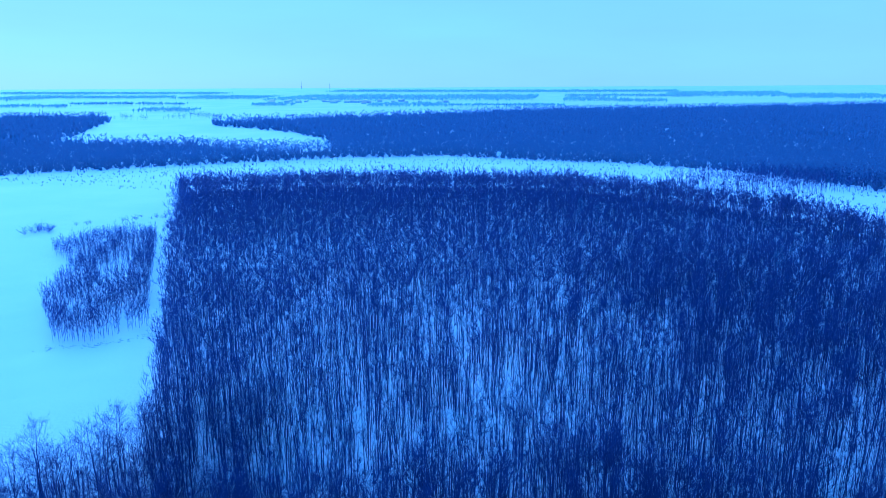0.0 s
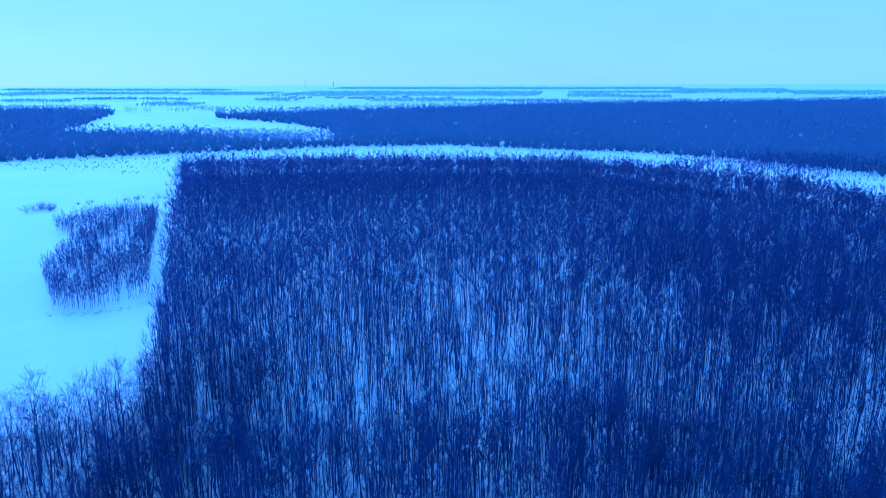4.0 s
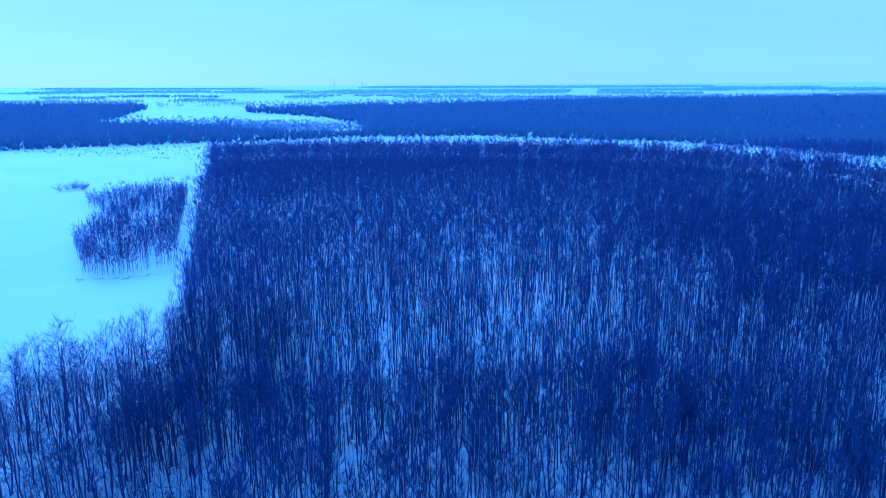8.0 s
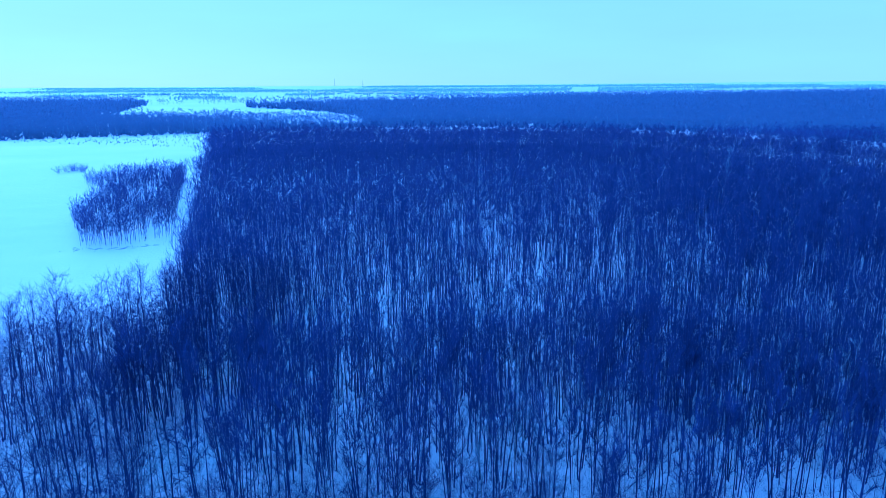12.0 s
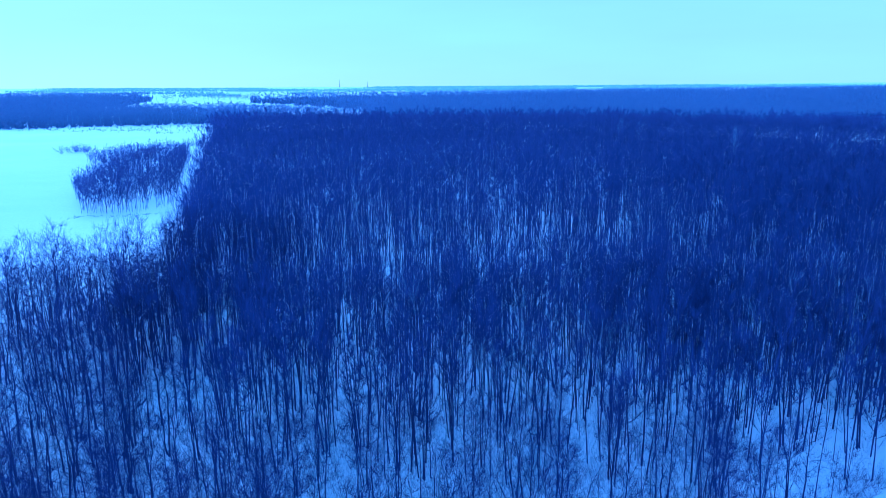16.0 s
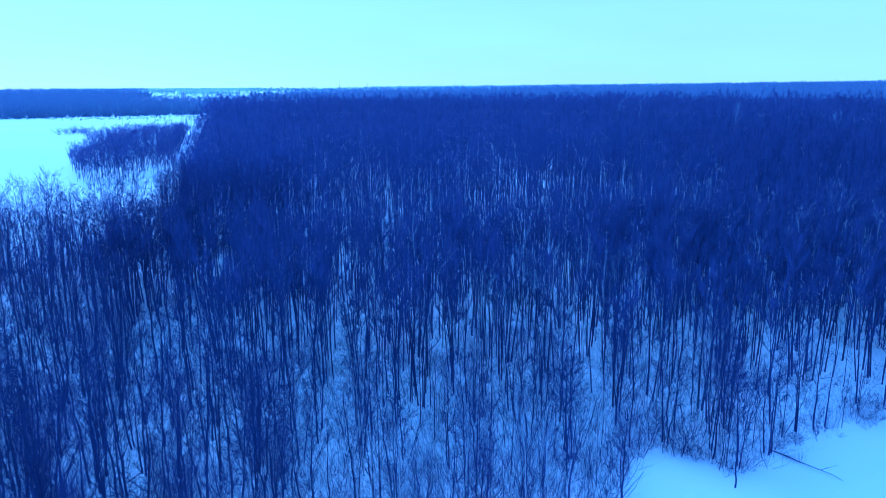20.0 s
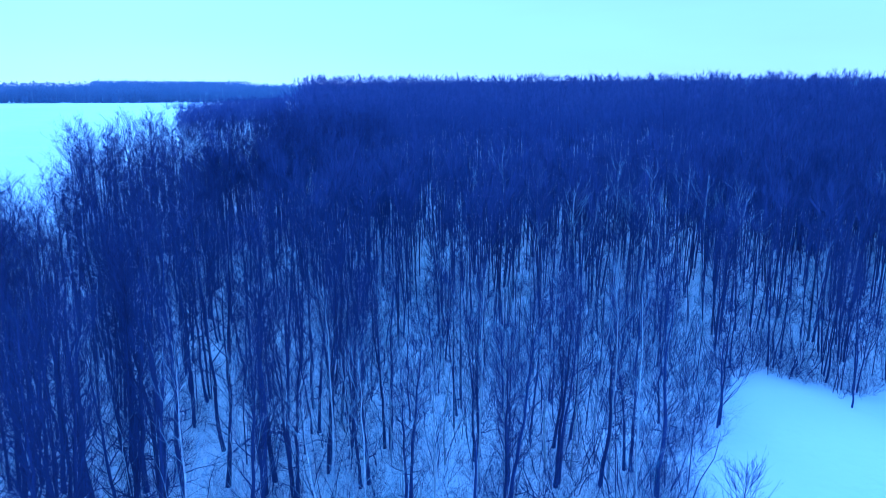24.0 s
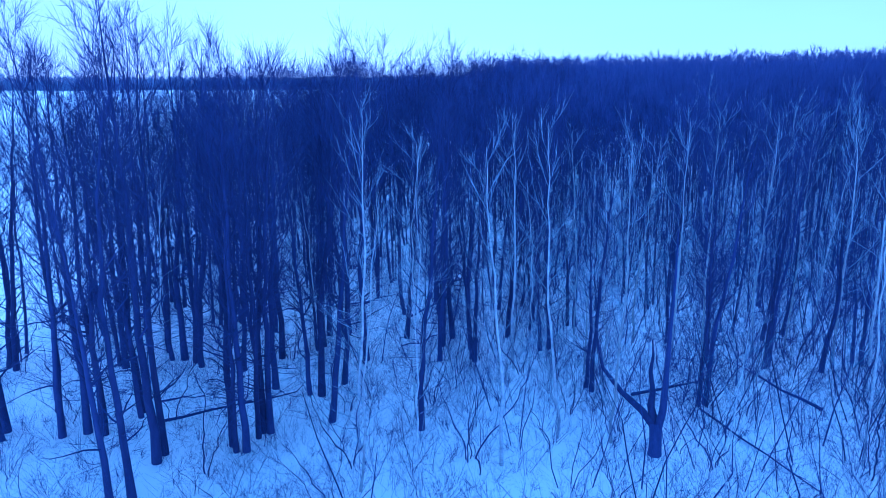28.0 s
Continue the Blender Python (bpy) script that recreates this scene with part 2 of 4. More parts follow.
class Sprout:
    """Collects triangles of limbs and twigs."""

    def __init__(self):
        self.v, self.f, self.kind, self.n = [], [], [], 0

    def tube(self, pts, radii, sides):
        pts = np.asarray(pts, float)
        k = len(pts)
        d = np.gradient(pts, axis=0)
        d /= np.linalg.norm(d, axis=1)[:, None] + 1e-9
        ref = np.array([1.0, 0, 0]) if abs(d[0][0]) < 0.8 else np.array([0, 1.0, 0])
        u = np.cross(d, ref)
        u /= np.linalg.norm(u, axis=1)[:, None] + 1e-9
        w = np.cross(d, u)
        ang = np.arange(sides) * 2 * math.pi / sides
        ring = pts[:, None] + np.asarray(radii)[:, None, None] * (np.cos(ang)[None, :, None] * u[:, None] + np.sin(ang)[None, :, None] * w[:, None])
        self.v.append(ring.reshape(-1, 3))
        f = []
        for i in range(k - 1):
            for j in range(sides):
                p, q = i * sides + j, i * sides + (j + 1) % sides
                f += [(p, q, q + sides), (p, q + sides, p + sides)]
        self.f.append(np.array(f) + self.n)
        self.kind.append(np.zeros(len(f), np.int32))
        self.n += k * sides

    def blades(self, base, tip, width, rng):
        """One slender twig, a tapering sliver, for each base and tip."""
        base, tip = np.asarray(base), np.asarray(tip)
        side = np.cross(tip - base, rng.normal(size=base.shape))
        side *= (np.asarray(width) / 2 / (np.linalg.norm(side, axis=1) + 1e-9))[:, None]
        k = len(base)
        self.v.append(np.stack([base - side, base + side, tip], 1).reshape(-1, 3))
        self.f.append(np.arange(k * 3).reshape(-1, 3) + self.n)
        self.kind.append(np.ones(k, np.int32))
        self.n += k * 3

    def ribbons(self, base, way, length, width, bend, rng):
        """One curved twig for each base: a strip of two joints that turns towards way + bend and thins to a point."""
        base, way = np.asarray(base, float), np.asarray(way, float)
        k = len(base)
        length = np.broadcast_to(np.asarray(length, float), (k,))[:, None]
        turned = way + bend
        turned /= np.linalg.norm(turned, axis=1)[:, None] + 1e-9
        mid = base + way * length * 0.5
        tip = mid + turned * length * 0.5
        side = np.cross(tip - base, rng.normal(size=base.shape))
        side *= (np.broadcast_to(np.asarray(width, float), (k,)) / 2 / (np.linalg.norm(side, axis=1) + 1e-9))[:, None]
        self.v.append(np.stack([base - side, base + side, mid + side * 0.7, mid - side * 0.7, tip], 1).reshape(-1, 3))
        f = np.array([(0, 1, 2), (0, 2, 3), (3, 2, 4)])
        self.f.append((f[None] + (np.arange(k) * 5)[:, None, None]).reshape(-1, 3) + self.n)
        self.kind.append(np.ones(k * 3, np.int32))
        self.n += k * 5
        return mid, tip, turned

    def arrays(self):
        return np.concatenate(self.v), np.concatenate(self.f)


def unit(az, el):
    return np.array([math.cos(az) * math.cos(el), math.sin(az) * math.cos(el), math.sin(el)])


def fan(way, count, spray, lift, rng):
    """count directions round each given one, strewn by spray and lifted."""
    d = np.repeat(way, count, 0) + rng.normal(0, spray, (len(way) * count, 3)) + np.array([0, 0, lift])
    return d / np.linalg.norm(d, axis=1)[:, None]


def grow(seed, height, radius, crown_from, reach, limbs, subs, twigs, stems=1, sides=7, steep=0.8, twig_width=0.014, lean=0.03, low=8, limb_radius=0.05, spray=0.5, taper=0.6, curl=0.12, twig_len=1.0, curved=True, crook=0.10, joints=4, snags=0):
    """A bare tree of one or more stems: arrays of each trunk, of its crown of limbs, branches and twigs, and of the boughs below with their stems."""
    rng = np.random.default_rng(seed)
    trunks, boughs, crown = [], [], Sprout()
    k = 14
    s = np.linspace(0, 1, k)
    turn = rng.uniform(0, 6.28)
    for stem in range(stems):
        h = height * (1 if stem == 0 else rng.uniform(0.75, 0.97))
        r0 = radius * (1 if stem == 0 else rng.uniform(0.6, 0.9))
        turn += 6.28 / stems + rng.normal(0, 0.4)
        foot = np.array([math.cos(turn), math.sin(turn)]) * (0 if stems == 1 else radius * 1.5 + rng.uniform(0, 0.25))
        tip = lean * h * rng.uniform(0.5, 1.3) + (0 if stems == 1 else rng.uniform(0.3, 1.5))
        wob = np.cumsum(rng.normal(0, crook, (k, 2)), axis=0) * h / 20
        wob -= wob[0]
        pts = np.stack([foot[0] + wob[:, 0] + math.cos(turn) * tip * s ** 1.3, foot[1] + wob[:, 1] + math.sin(turn) * tip * s ** 1.3, s * h], 1)
        rad = r0 * (1 - s) ** 0.85 + 0.006
        rad *= rng.uniform(0.93, 1.08, k)
        rad[0] *= 1.25
        pts[0, 2] = -0.25
        t = Sprout()
        t.tube(pts, rad, sides)
        trunks.append(t.arrays())

        def at(q):
            return np.array([np.interp(q, s, pts[:, c]) for c in range(3)]), np.interp(q, s, rad)

        # thin dead branches low on the stem
        for i in range(low):
            p, r = at(rng.uniform(0.10, crown_from))
            w = unit(rng.uniform(0, 6.28), rng.uniform(-0.3, 0.6))[None]
            mid, end, w2 = crown.ribbons(p[None], w, rng.uniform(0.8, 3.2), 0.034, np.array([0, 0, rng.uniform(-0.2, 0.5)]), rng)
            crown.ribbons(np.concatenate([mid, (mid + end) / 2, mid]), fan(w2, 3, 0.5, 0.1, rng), rng.uniform(0.4, 1.0, 3), twig_width, np.array([0, 0, 0.3]), rng)
        # crooked boughs below the crown
        for i in range(snags):
            p, r = at(rng.uniform(0.12, crown_from + 0.1))
            w = unit(rng.uniform(0, 6.28), rng.uniform(0.0, 0.8))
            bough = [p]
            for j in range(5):
                w = w + rng.normal(0, 0.28, 3) + np.array([0, 0, 0.08])
                w /= np.linalg.norm(w)
                bough.append(bough[-1] + w * rng.uniform(0.35, 0.8))
            bough, wood = np.array(bough), Sprout()
            wood.tube(bough, np.linspace(min(r * 0.4, 0.05), 0.008, 6), 4)
            wood.ribbons(bough[1:], fan(np.diff(bough, axis=0), 1, 0.4, 0.1, rng), rng.uniform(0.5, 1.3, 5), 0.02, np.array([0, 0, 0.2]), rng)
            boughs.append((stem, wood.arrays()))
        az = rng.uniform(0, 6.28)
        for i in range(limbs):
            q = crown_from + (0.99 - crown_from) * ((i + rng.uniform(0, 0.9)) / limbs)
            p, r = at(q)
            az += 2.4 + rng.normal(0, 0.4)
            rel = (q - crown_from) / (1 - crown_from)
            length = reach * (1.0 - taper * rel) * (0.75 + 0.45 * math.sin(math.pi * rel)) * rng.uniform(0.7, 1.2)
            way = unit(az, min(steep * (0.75 + 0.5 * rel) * rng.uniform(0.75, 1.2), 1.4))
            m = joints
            lp = [p]
            for j in range(m):
                way = way + np.array([0, 0, curl]) + rng.normal(0, 0.16, 3)
                way /= np.linalg.norm(way)
                lp.append(lp[-1] + way * length / m)
            lp = np.array(lp)
            crown.tube(lp, np.linspace(min(r * 0.55, limb_radius), 0.007, m + 1), 3)
            a = rng.uniform(0.15, 1.0, subs) * m * 0.999
            i0 = a.astype(int)
            along = lp[i0 + 1] - lp[i0]
            sp = lp[i0] + along * (a - i0)[:, None]
            along /= np.linalg.norm(along, axis=1)[:, None]
            sd = fan(along, 1, spray, 0.15, rng)
            sl = length * rng.uniform(0.3, 0.6, subs) + 0.25
            mid, end, sd2 = crown.ribbons(sp, sd, sl, min(0.026, limb_radius * 0.8), np.array([0, 0, 0.25]), rng)
            g = rng.uniform(0.0, 1.0, subs * twigs)[:, None]
            sp2, mid2, end2 = (np.repeat(u, twigs, 0) for u in (sp, mid, end))
            tb = np.where(g < 0.4, sp2 + (mid2 - sp2) * (0.3 + g * 1.7), mid2 + (end2 - mid2) * (g - 0.4) / 0.6)
            td = fan(sd2, twigs, spray * 0.9, 0.2, rng)
            tl = rng.uniform(0.45, 1.2, subs * twigs) * twig_len * h / 18
            if curved:
                crown.ribbons(tb, td, tl, twig_width, np.array([0, 0, 0.35]) + rng.normal(0, 0.25, td.shape), rng)
            else:
                crown.blades(tb, tb + td * tl[:, None], np.full(len(tb), twig_width), rng)
        # the leader ends in a slender spray
        top = np.repeat(pts[-1:], 8, 0) - np.array([0, 0, 1]) * rng.uniform(0, 0.12 * h, 8)[:, None]
        crown.ribbons(top, fan(np.array([[0, 0, 1.0]]), 8, 0.3, 0.3, rng), rng.uniform(0.5, 1.3, 8) * h / 18, twig_width * 1.2, np.array([0, 0, 0.5]), rng)
    return trunks, crown.arrays(), boughs


def grow_simple(seed, height, radius, crown_from, reach, limbs, twigs, twig_width, twig_len, sides=3, stems=1, splay=1.2, joints=4, fluff=0.42, rise=(0.6, 1.15), lift=0.35, dome=0.55, lean=0.0):
    """A lighter bare tree, of one or more stems, for stands farther off, trunk and crown in one."""
    rng = np.random.default_rng(seed)
    t = Sprout()
    k = joints
    s = np.linspace(0, 1, k)
    turn = rng.uniform(0, 6.28)
    for stem in range(stems):
        h = height * (1 if stem == 0 else rng.uniform(0.7, 0.98))
        turn += 6.28 / stems + rng.normal(0, 0.5)
        foot = 0 if stems == 1 else rng.uniform(0.3, splay)
        wob = np.cumsum(rng.normal(0, 0.2, (k, 2)), axis=0)
        wob -= wob[0]
        tip = (0 if stems == 1 else rng.uniform(0.2, 1.4)) + lean * h * rng.uniform(0.3, 1.5)
        pts = np.stack([wob[:, 0] + math.cos(turn) * (foot + tip * s), wob[:, 1] + math.sin(turn) * (foot + tip * s), s * h * 0.93], 1)
        pts[0, 2] = -0.4
        r0 = radius * rng.uniform(0.65, 1.1)
        t.tube(pts, r0 * (1 - s) ** 0.7 + 0.015, sides)
        lb, lw, ll = [], [], []
        az = rng.uniform(0, 6.28)
        for i in range(limbs):
            q = crown_from + (0.97 - crown_from) * (i + rng.uniform(0, 0.9)) / limbs
            az += 2.4 + rng.normal(0, 0.4)
            rel = (q - crown_from) / (1 - crown_from)
            lb.append([np.interp(q, s, pts[:, c]) for c in range(3)])
            lw.append(unit(az, min(rng.uniform(*rise) * (0.85 + 0.4 * rel), 1.4)))
            ll.append(reach * (1 - dome * rel) * rng.uniform(0.7, 1.25))
        lb, lw, ll = np.array(lb), np.array(lw), np.array(ll)
        mid, tip_at, lw2 = t.ribbons(lb, lw, ll, r0 * 0.6, np.array([0, 0, 0.45]), rng)
        pick = rng.integers(0, limbs, twigs)
        g = rng.uniform(0.0, 1.0, twigs)[:, None]
        tb = np.where(g < 0.35, lb[pick] + (mid - lb)[pick] * (0.4 + g * 1.7), mid[pick] + (tip_at - mid)[pick] * (g - 0.35) / 0.65)
        td = lw2[pick] + rng.normal(0, fluff, (twigs, 3)) + np.array([0, 0, lift])
        td /= np.linalg.norm(td, axis=1)[:, None]
        t.blades(tb, tb + td * (twig_len * rng.uniform(0.5, 1.25, twigs))[:, None], np.full(twigs, twig_width), rng)
    return (*t.arrays(), np.concatenate(t.kind))


def spread(models, x, y, scales, rng, sink=0.1):
    """Joins one model for each place, turned and scaled, into one set of arrays."""
    x, y = np.asarray(x), np.asarray(y)
    z = ground_z(x, y) - sink
    which = rng.integers(0, len(models), len(x))
    turn = rng.uniform(0, 2 * math.pi, len(x))
    vs, fs, ks, n = [], [], [], 0
    for k, (v, f, *kinds) in enumerate(models):
        idx = np.nonzero(which == k)[0]
        if not len(idx):
            continue
        c, s = np.cos(turn[idx])[:, None], np.sin(turn[idx])[:, None]
        sc = np.asarray(scales)[idx][:, None]
        px = (v[None, :, 0] * c - v[None, :, 1] * s) * sc + x[idx][:, None]
        py = (v[None, :, 0] * s + v[None, :, 1] * c) * sc + y[idx][:, None]
        pz = v[None, :, 2] * sc + z[idx][:, None]
        vs.append(np.stack([px, py, pz], -1).reshape(-1, 3))
        fs.append((f[None] + (np.arange(len(idx)) * len(v))[:, None, None]).reshape(-1, 3) + n)
        ks.append(np.tile(kinds[0] if kinds else np.zeros(len(f), np.int32), len(idx)))
        n += len(idx) * len(v)
    return np.concatenate(vs), np.concatenate(fs), np.concatenate(ks)


def scatter(x0, x1, y0, y1, spacing, rng, jitter=0.9):
    """A jittered grid of places."""
    xs, ys = np.meshgrid(np.arange(x0, x1, spacing), np.arange(y0, y1, spacing))
    x = xs.ravel() + rng.uniform(-0.5, 0.5, xs.size) * spacing * jitter
    y = ys.ravel() + rng.uniform(-0.5, 0.5, xs.size) * spacing * jitter
    return x, y


def patchy(x, y, size, seed):
    """Slow variation between 0 and 1 over the plan."""
    r = np.random.default_rng(seed)
    val = np.zeros_like(x)
    for _ in range(6):
        a, ph = r.uniform(0, 6.28), r.uniform(0, 6.28)
        k = r.uniform(0.6, 1.6) * 6.28 / size
        val += np.sin((x * math.cos(a) + y * math.sin(a)) * k + ph)
    return np.clip(0.5 + val / 6, 0, 1)


rng = np.random.default_rng(11)

# the stand on the slope: fine crowns in front, plainer ones behind
STAND = [grow_simple(100 + i, 15.2 + (i % 4) * 0.8, 0.13, 0.50, 3.4, 8, 112, 0.036, 2.2, 3, stems=2 + i % 3, splay=3.2, fluff=0.5, rise=(0.5, 1.15), lift=0.5) for i in range(12)]
STAND_BACK = [grow_simple(130 + i, 15.2 + (i % 4) * 0.6, 0.11, 0.46, 3.9, 3, 76, 0.086, 2.3, 3, stems=2, splay=3.2, joints=3, fluff=0.7, rise=(0.4, 1.1), lift=0.35, dome=0.3) for i in range(8)]


# tall birches behind the clearing, with some room before them
BIRCH_PLACES = [(-16.3, 119.5), (-10.9, 123.7), (-5.8, 112.9), (-0.2, 99.8), (2.1, 100.3), (7.3, 106.7), (11.2, 110.5), (12.6, 96.4), (19.0, 114.6), (24.9, 112.4), (25.2, 98.2), (20.9, 109.1), (47.2, 114.8), (70.9, 137.0), (60.8, 126.0), (69.7, 124.3), (8.0, 116.8)]


# single pale birches up the slope
SLOPE_BIRCHES = [(77.9, 390.1), (83.9, 375.9), (109.2, 305.5), (141.8, 287.5), (127.3, 356.4), (79.0, 398.0), (107.0, 301.4), (136.4, 276.6)]
# open spots on the slope: place, half width, half depth
GLADES = [(20.5, 192, 2.6, 13), (-85, 296, 5, 16), (51, 314, 4, 18), (-45, 268, 3, 14), (-19, 324, 4, 16), (61, 223, 2.4, 12), (72, 222, 2.4, 12), (48, 267, 3, 14), (-53, 255, 3, 14)]


def glade(x, y):
    """Narrow lanes of open snow between the trees, and room before the tall birches."""
    res = (patchy(x, y * 0.28, 11, 3) < 0.14) & (y < 270) & (x > -50)
    for gx, gy, wide, deep in GLADES:
        res |= ((x - gx) / wide) ** 2 + ((y - gy) / deep) ** 2 < 1
    for bx, by in BIRCH_PLACES:
        res |= (np.abs(x - bx * y / by) < 1.3) & (y < by + 2) & (y > by - 7)
    return res


x, y = scatter(-210, 330, 60, 530, 5.0, rng)
d = np.hypot(x, y)
ok = inside(WOOD, x, y) & (d > 136) & ~glade(x, y)
edge = (x < -50) & (d < 185)
back = rng.uniform(size=len(x)) < np.clip((d - 215) / 90, 0, 1)
fine = ok & ~back & ~(edge & (rng.uniform(size=len(x)) < 0.7))
v, f, k = spread(STAND, x[fine], y[fine], rng.uniform(0.8, 1.04, fine.sum()) * np.where((x[fine] < -55) & (y[fine] < 200), 1.12, np.where(d[fine] < 140, 1.12, 1.0)), rng)
tagged(new("woodland", tri_mesh("woodland", v, f, BARK, True, k, TWIG)), "dense stand of tall dark bare trees on a snowy slope", "forest", kind="stuff")
rest = ok & back & (rng.uniform(size=len(x)) < 0.88 + 0.12 * np.clip(x / 90, 0, 1))
v, f, k = spread(STAND_BACK, x[rest], y[rest], rng.uniform(0.88, 1.02, rest.sum()) * np.where(d[rest] > 380, 1.02 + 0.2 * patchy(x[rest], y[rest], 22, 41), 1.0), rng)
tagged(new("back_woodland", tri_mesh("back_woodland", v, f, BARK, True, k, HAZED_TWIG)), "far side of the dark bare wood beside the snowy meadow", "forest", kind="stuff")
BACK_EDGE = WOOD[WOOD.index((320, 200)):] + WOOD[:1]
ex, ey = [], []
for (x0, y0), (x1, y1) in zip(BACK_EDGE, BACK_EDGE[1:]):
    long = math.hypot(x1 - x0, y1 - y0)
    n = int(long / 1.15)
    q, w = rng.uniform(0, 1, n), rng.uniform(0, 15, n)
    ex.append(x0 + (x1 - x0) * q - (y1 - y0) / long * w)
    ey.append(y0 + (y1 - y0) * q + (x1 - x0) / long * w)
x, y = np.concatenate(ex), np.concatenate(ey)
ok = inside(WOOD, x, y)
CREST = [grow_simple(145 + i, 15.4 + (i % 4) * 0.5, 0.12, 0.48, 3.6, 7, 118, 0.115, 1.4, 3, stems=2 + i % 2, splay=3.0, joints=3, fluff=1.0, rise=(-0.1, 0.6), lift=0.0, dome=0.15) for i in range(6)]
v, f, k = spread(CREST, x[ok], y[ok], rng.uniform(0.92, 1.04, ok.sum()) * (0.96 + 0.2 * patchy(x[ok], y[ok], 22, 41)), rng)
tagged(new("wood_edge", tri_mesh("wood_edge", v, f, BARK, True, k, HAZED_TWIG)), "close rank of bare trees along the meadow edge of the wood", "forest", kind="stuff")
# the foot of the slope carries the fullest crowns
FULL = [grow_simple(170 + i, 18.4 + (i % 3) * 0.9, 0.15, 0.50, 3.8, 10, 250, 0.053, 2.1, 3, stems=2 + i % 2, splay=2.2, fluff=0.52, rise=(0.5, 1.15), dome=0.5, lift=0.45) for i in range(6)]
x, y = scatter(-70, 200, 70, 190, 4.7, rng)
d = np.hypot(x, y)
ok = inside(WOOD, x, y) & ((x > -44) | (d > 128)) & (d > np.where(x > -14, 94, 98)) & (d < 142 + 14 * patchy(x, y, 40, 12) + 15 * np.clip((x - 5) / 20, 0, 1) * patchy(x, y, 30, 14)) & (rng.uniform(size=len(x)) < np.where(d < 102, 0.5, np.where((x > 15) & (d < 116), 0.6, 0.97)))
more = scatter(20, 300, 70, 340, 9.0, rng)
ok2 = inside(WOOD, *more) & (np.hypot(*more) > 130) & (np.hypot(*more) < 335) & (rng.uniform(size=len(more[0])) < np.clip((more[0] / more[1] - 0.05) / 0.35, 0, 1)) & ~glade(*more)
x, y, ok = np.concatenate([x, more[0]]), np.concatenate([y, more[1]]), np.concatenate([ok, ok2])
v, f, k = spread(FULL, x[ok], y[ok], rng.uniform(0.9, 1.1, ok.sum()), rng)
tagged(new("slope_foot_woodland", tri_mesh("slope_foot_woodland", v, f, BARK, True, k, TWIG)), "full-crowned bare trees at the foot of the snowy slope", "forest", kind="stuff")
POLE = [grow_simple(150 + i, 11.5 + (i % 5) * 1.1, 0.078 + 0.012 * (i % 3), 0.55, 1.7, 4, 18, 0.045, 1.7, 3, joints=3, fluff=0.6, rise=(0.3, 1.1)) for i in range(10)]
x, y = scatter(-210, 330, 15, 530, 2.0, rng)
d = np.hypot(x, y)
ok = inside(WOOD, x, y) & (d > 55) & (d < 320) & (rng.uniform(size=len(x)) < np.where(d < 110, 0.07, np.where((d < 136) | ((x < -44) & (d < 165)), 0.16, np.where(d < 205, 0.8, np.where(d < 240, 0.6, 0.36))))) & ~glade(x, y)
v, f, k = spread(POLE, x[ok], y[ok], rng.uniform(0.7, 1.1, ok.sum()), rng)
tagged(new("pole_wood", tri_mesh("pole_wood", v, f, BARK, True, k, TWIG)), "thin bare pole-like trees crowding between the taller trees", "forest", kind="stuff")

# near trees, each a thing
DARK = [grow(200 + i, 18.6 + (i % 3) * 0.9, 0.17 + 0.015 * (i % 4), 0.28 + 0.05 * (i % 3), 3.3, 25, 7, 6, stems=(1, 2, 2, 2, 1, 2, 1, 1)[i], low=22, snags=6, steep=0.85, twig_width=0.016, limb_radius=0.045, spray=0.45, taper=0.5, curl=0.14, twig_len=1.0, crook=0.09) for i in range(8)]
DARK_FAR = [grow(220 + i, 18.6 + (i % 3) * 0.9, 0.125 + 0.012 * (i % 4), 0.32 + 0.05 * (i % 3), 4.1, 17, 6, 7, stems=(1, 2, 2, 2, 1, 2, 1, 2)[i], sides=5, low=6, snags=2, steep=0.75, twig_width=0.030, limb_radius=0.06, spray=0.55, taper=0.5, twig_len=1.2, curved=False, joints=3, crook=0.09) for i in range(8)]
PALE = [grow(300 + i, 14.0 + (i % 4), 0.055 + 0.010 * (i % 3), 0.22, 3.2, 15, 4, 3, steep=0.85, twig_width=0.010, lean=0.06, low=6, limb_radius=0.020, spray=0.32, taper=0.66, curl=0.12, crook=0.11, joints=3) for i in range(7)]
SLIM = [grow(400 + i, 3.0 + i * 0.55, 0.017 + 0.003 * i, 0.12, 2.0, 7, 3, 4, stems=2 + i % 3, sides=4, steep=0.8, twig_width=0.008, lean=0.3, low=0, limb_radius=0.012, spray=0.45, curl=0.08, twig_len=3.2, crook=0.35, joints=3) for i in range(7)]


def make_thing(name, arrays, bark, twig, label, category, group):
    root = new(name)
    stems, top, boughs = arrays
    trunks = []
    for part_name, (vv, ff), mat in [("trunk", t, bark) for t in stems] + [("crown", top, twig)]:
        ob = new(part_name, tri_mesh(part_name, vv, ff, mat))
        ob.parent = root
        trunks.append(ob)
    for stem, (vv, ff) in boughs:
        new("bough", tri_mesh("bough", vv, ff, bark)).parent = trunks[stem]
    return tagged(root, label, category, group)


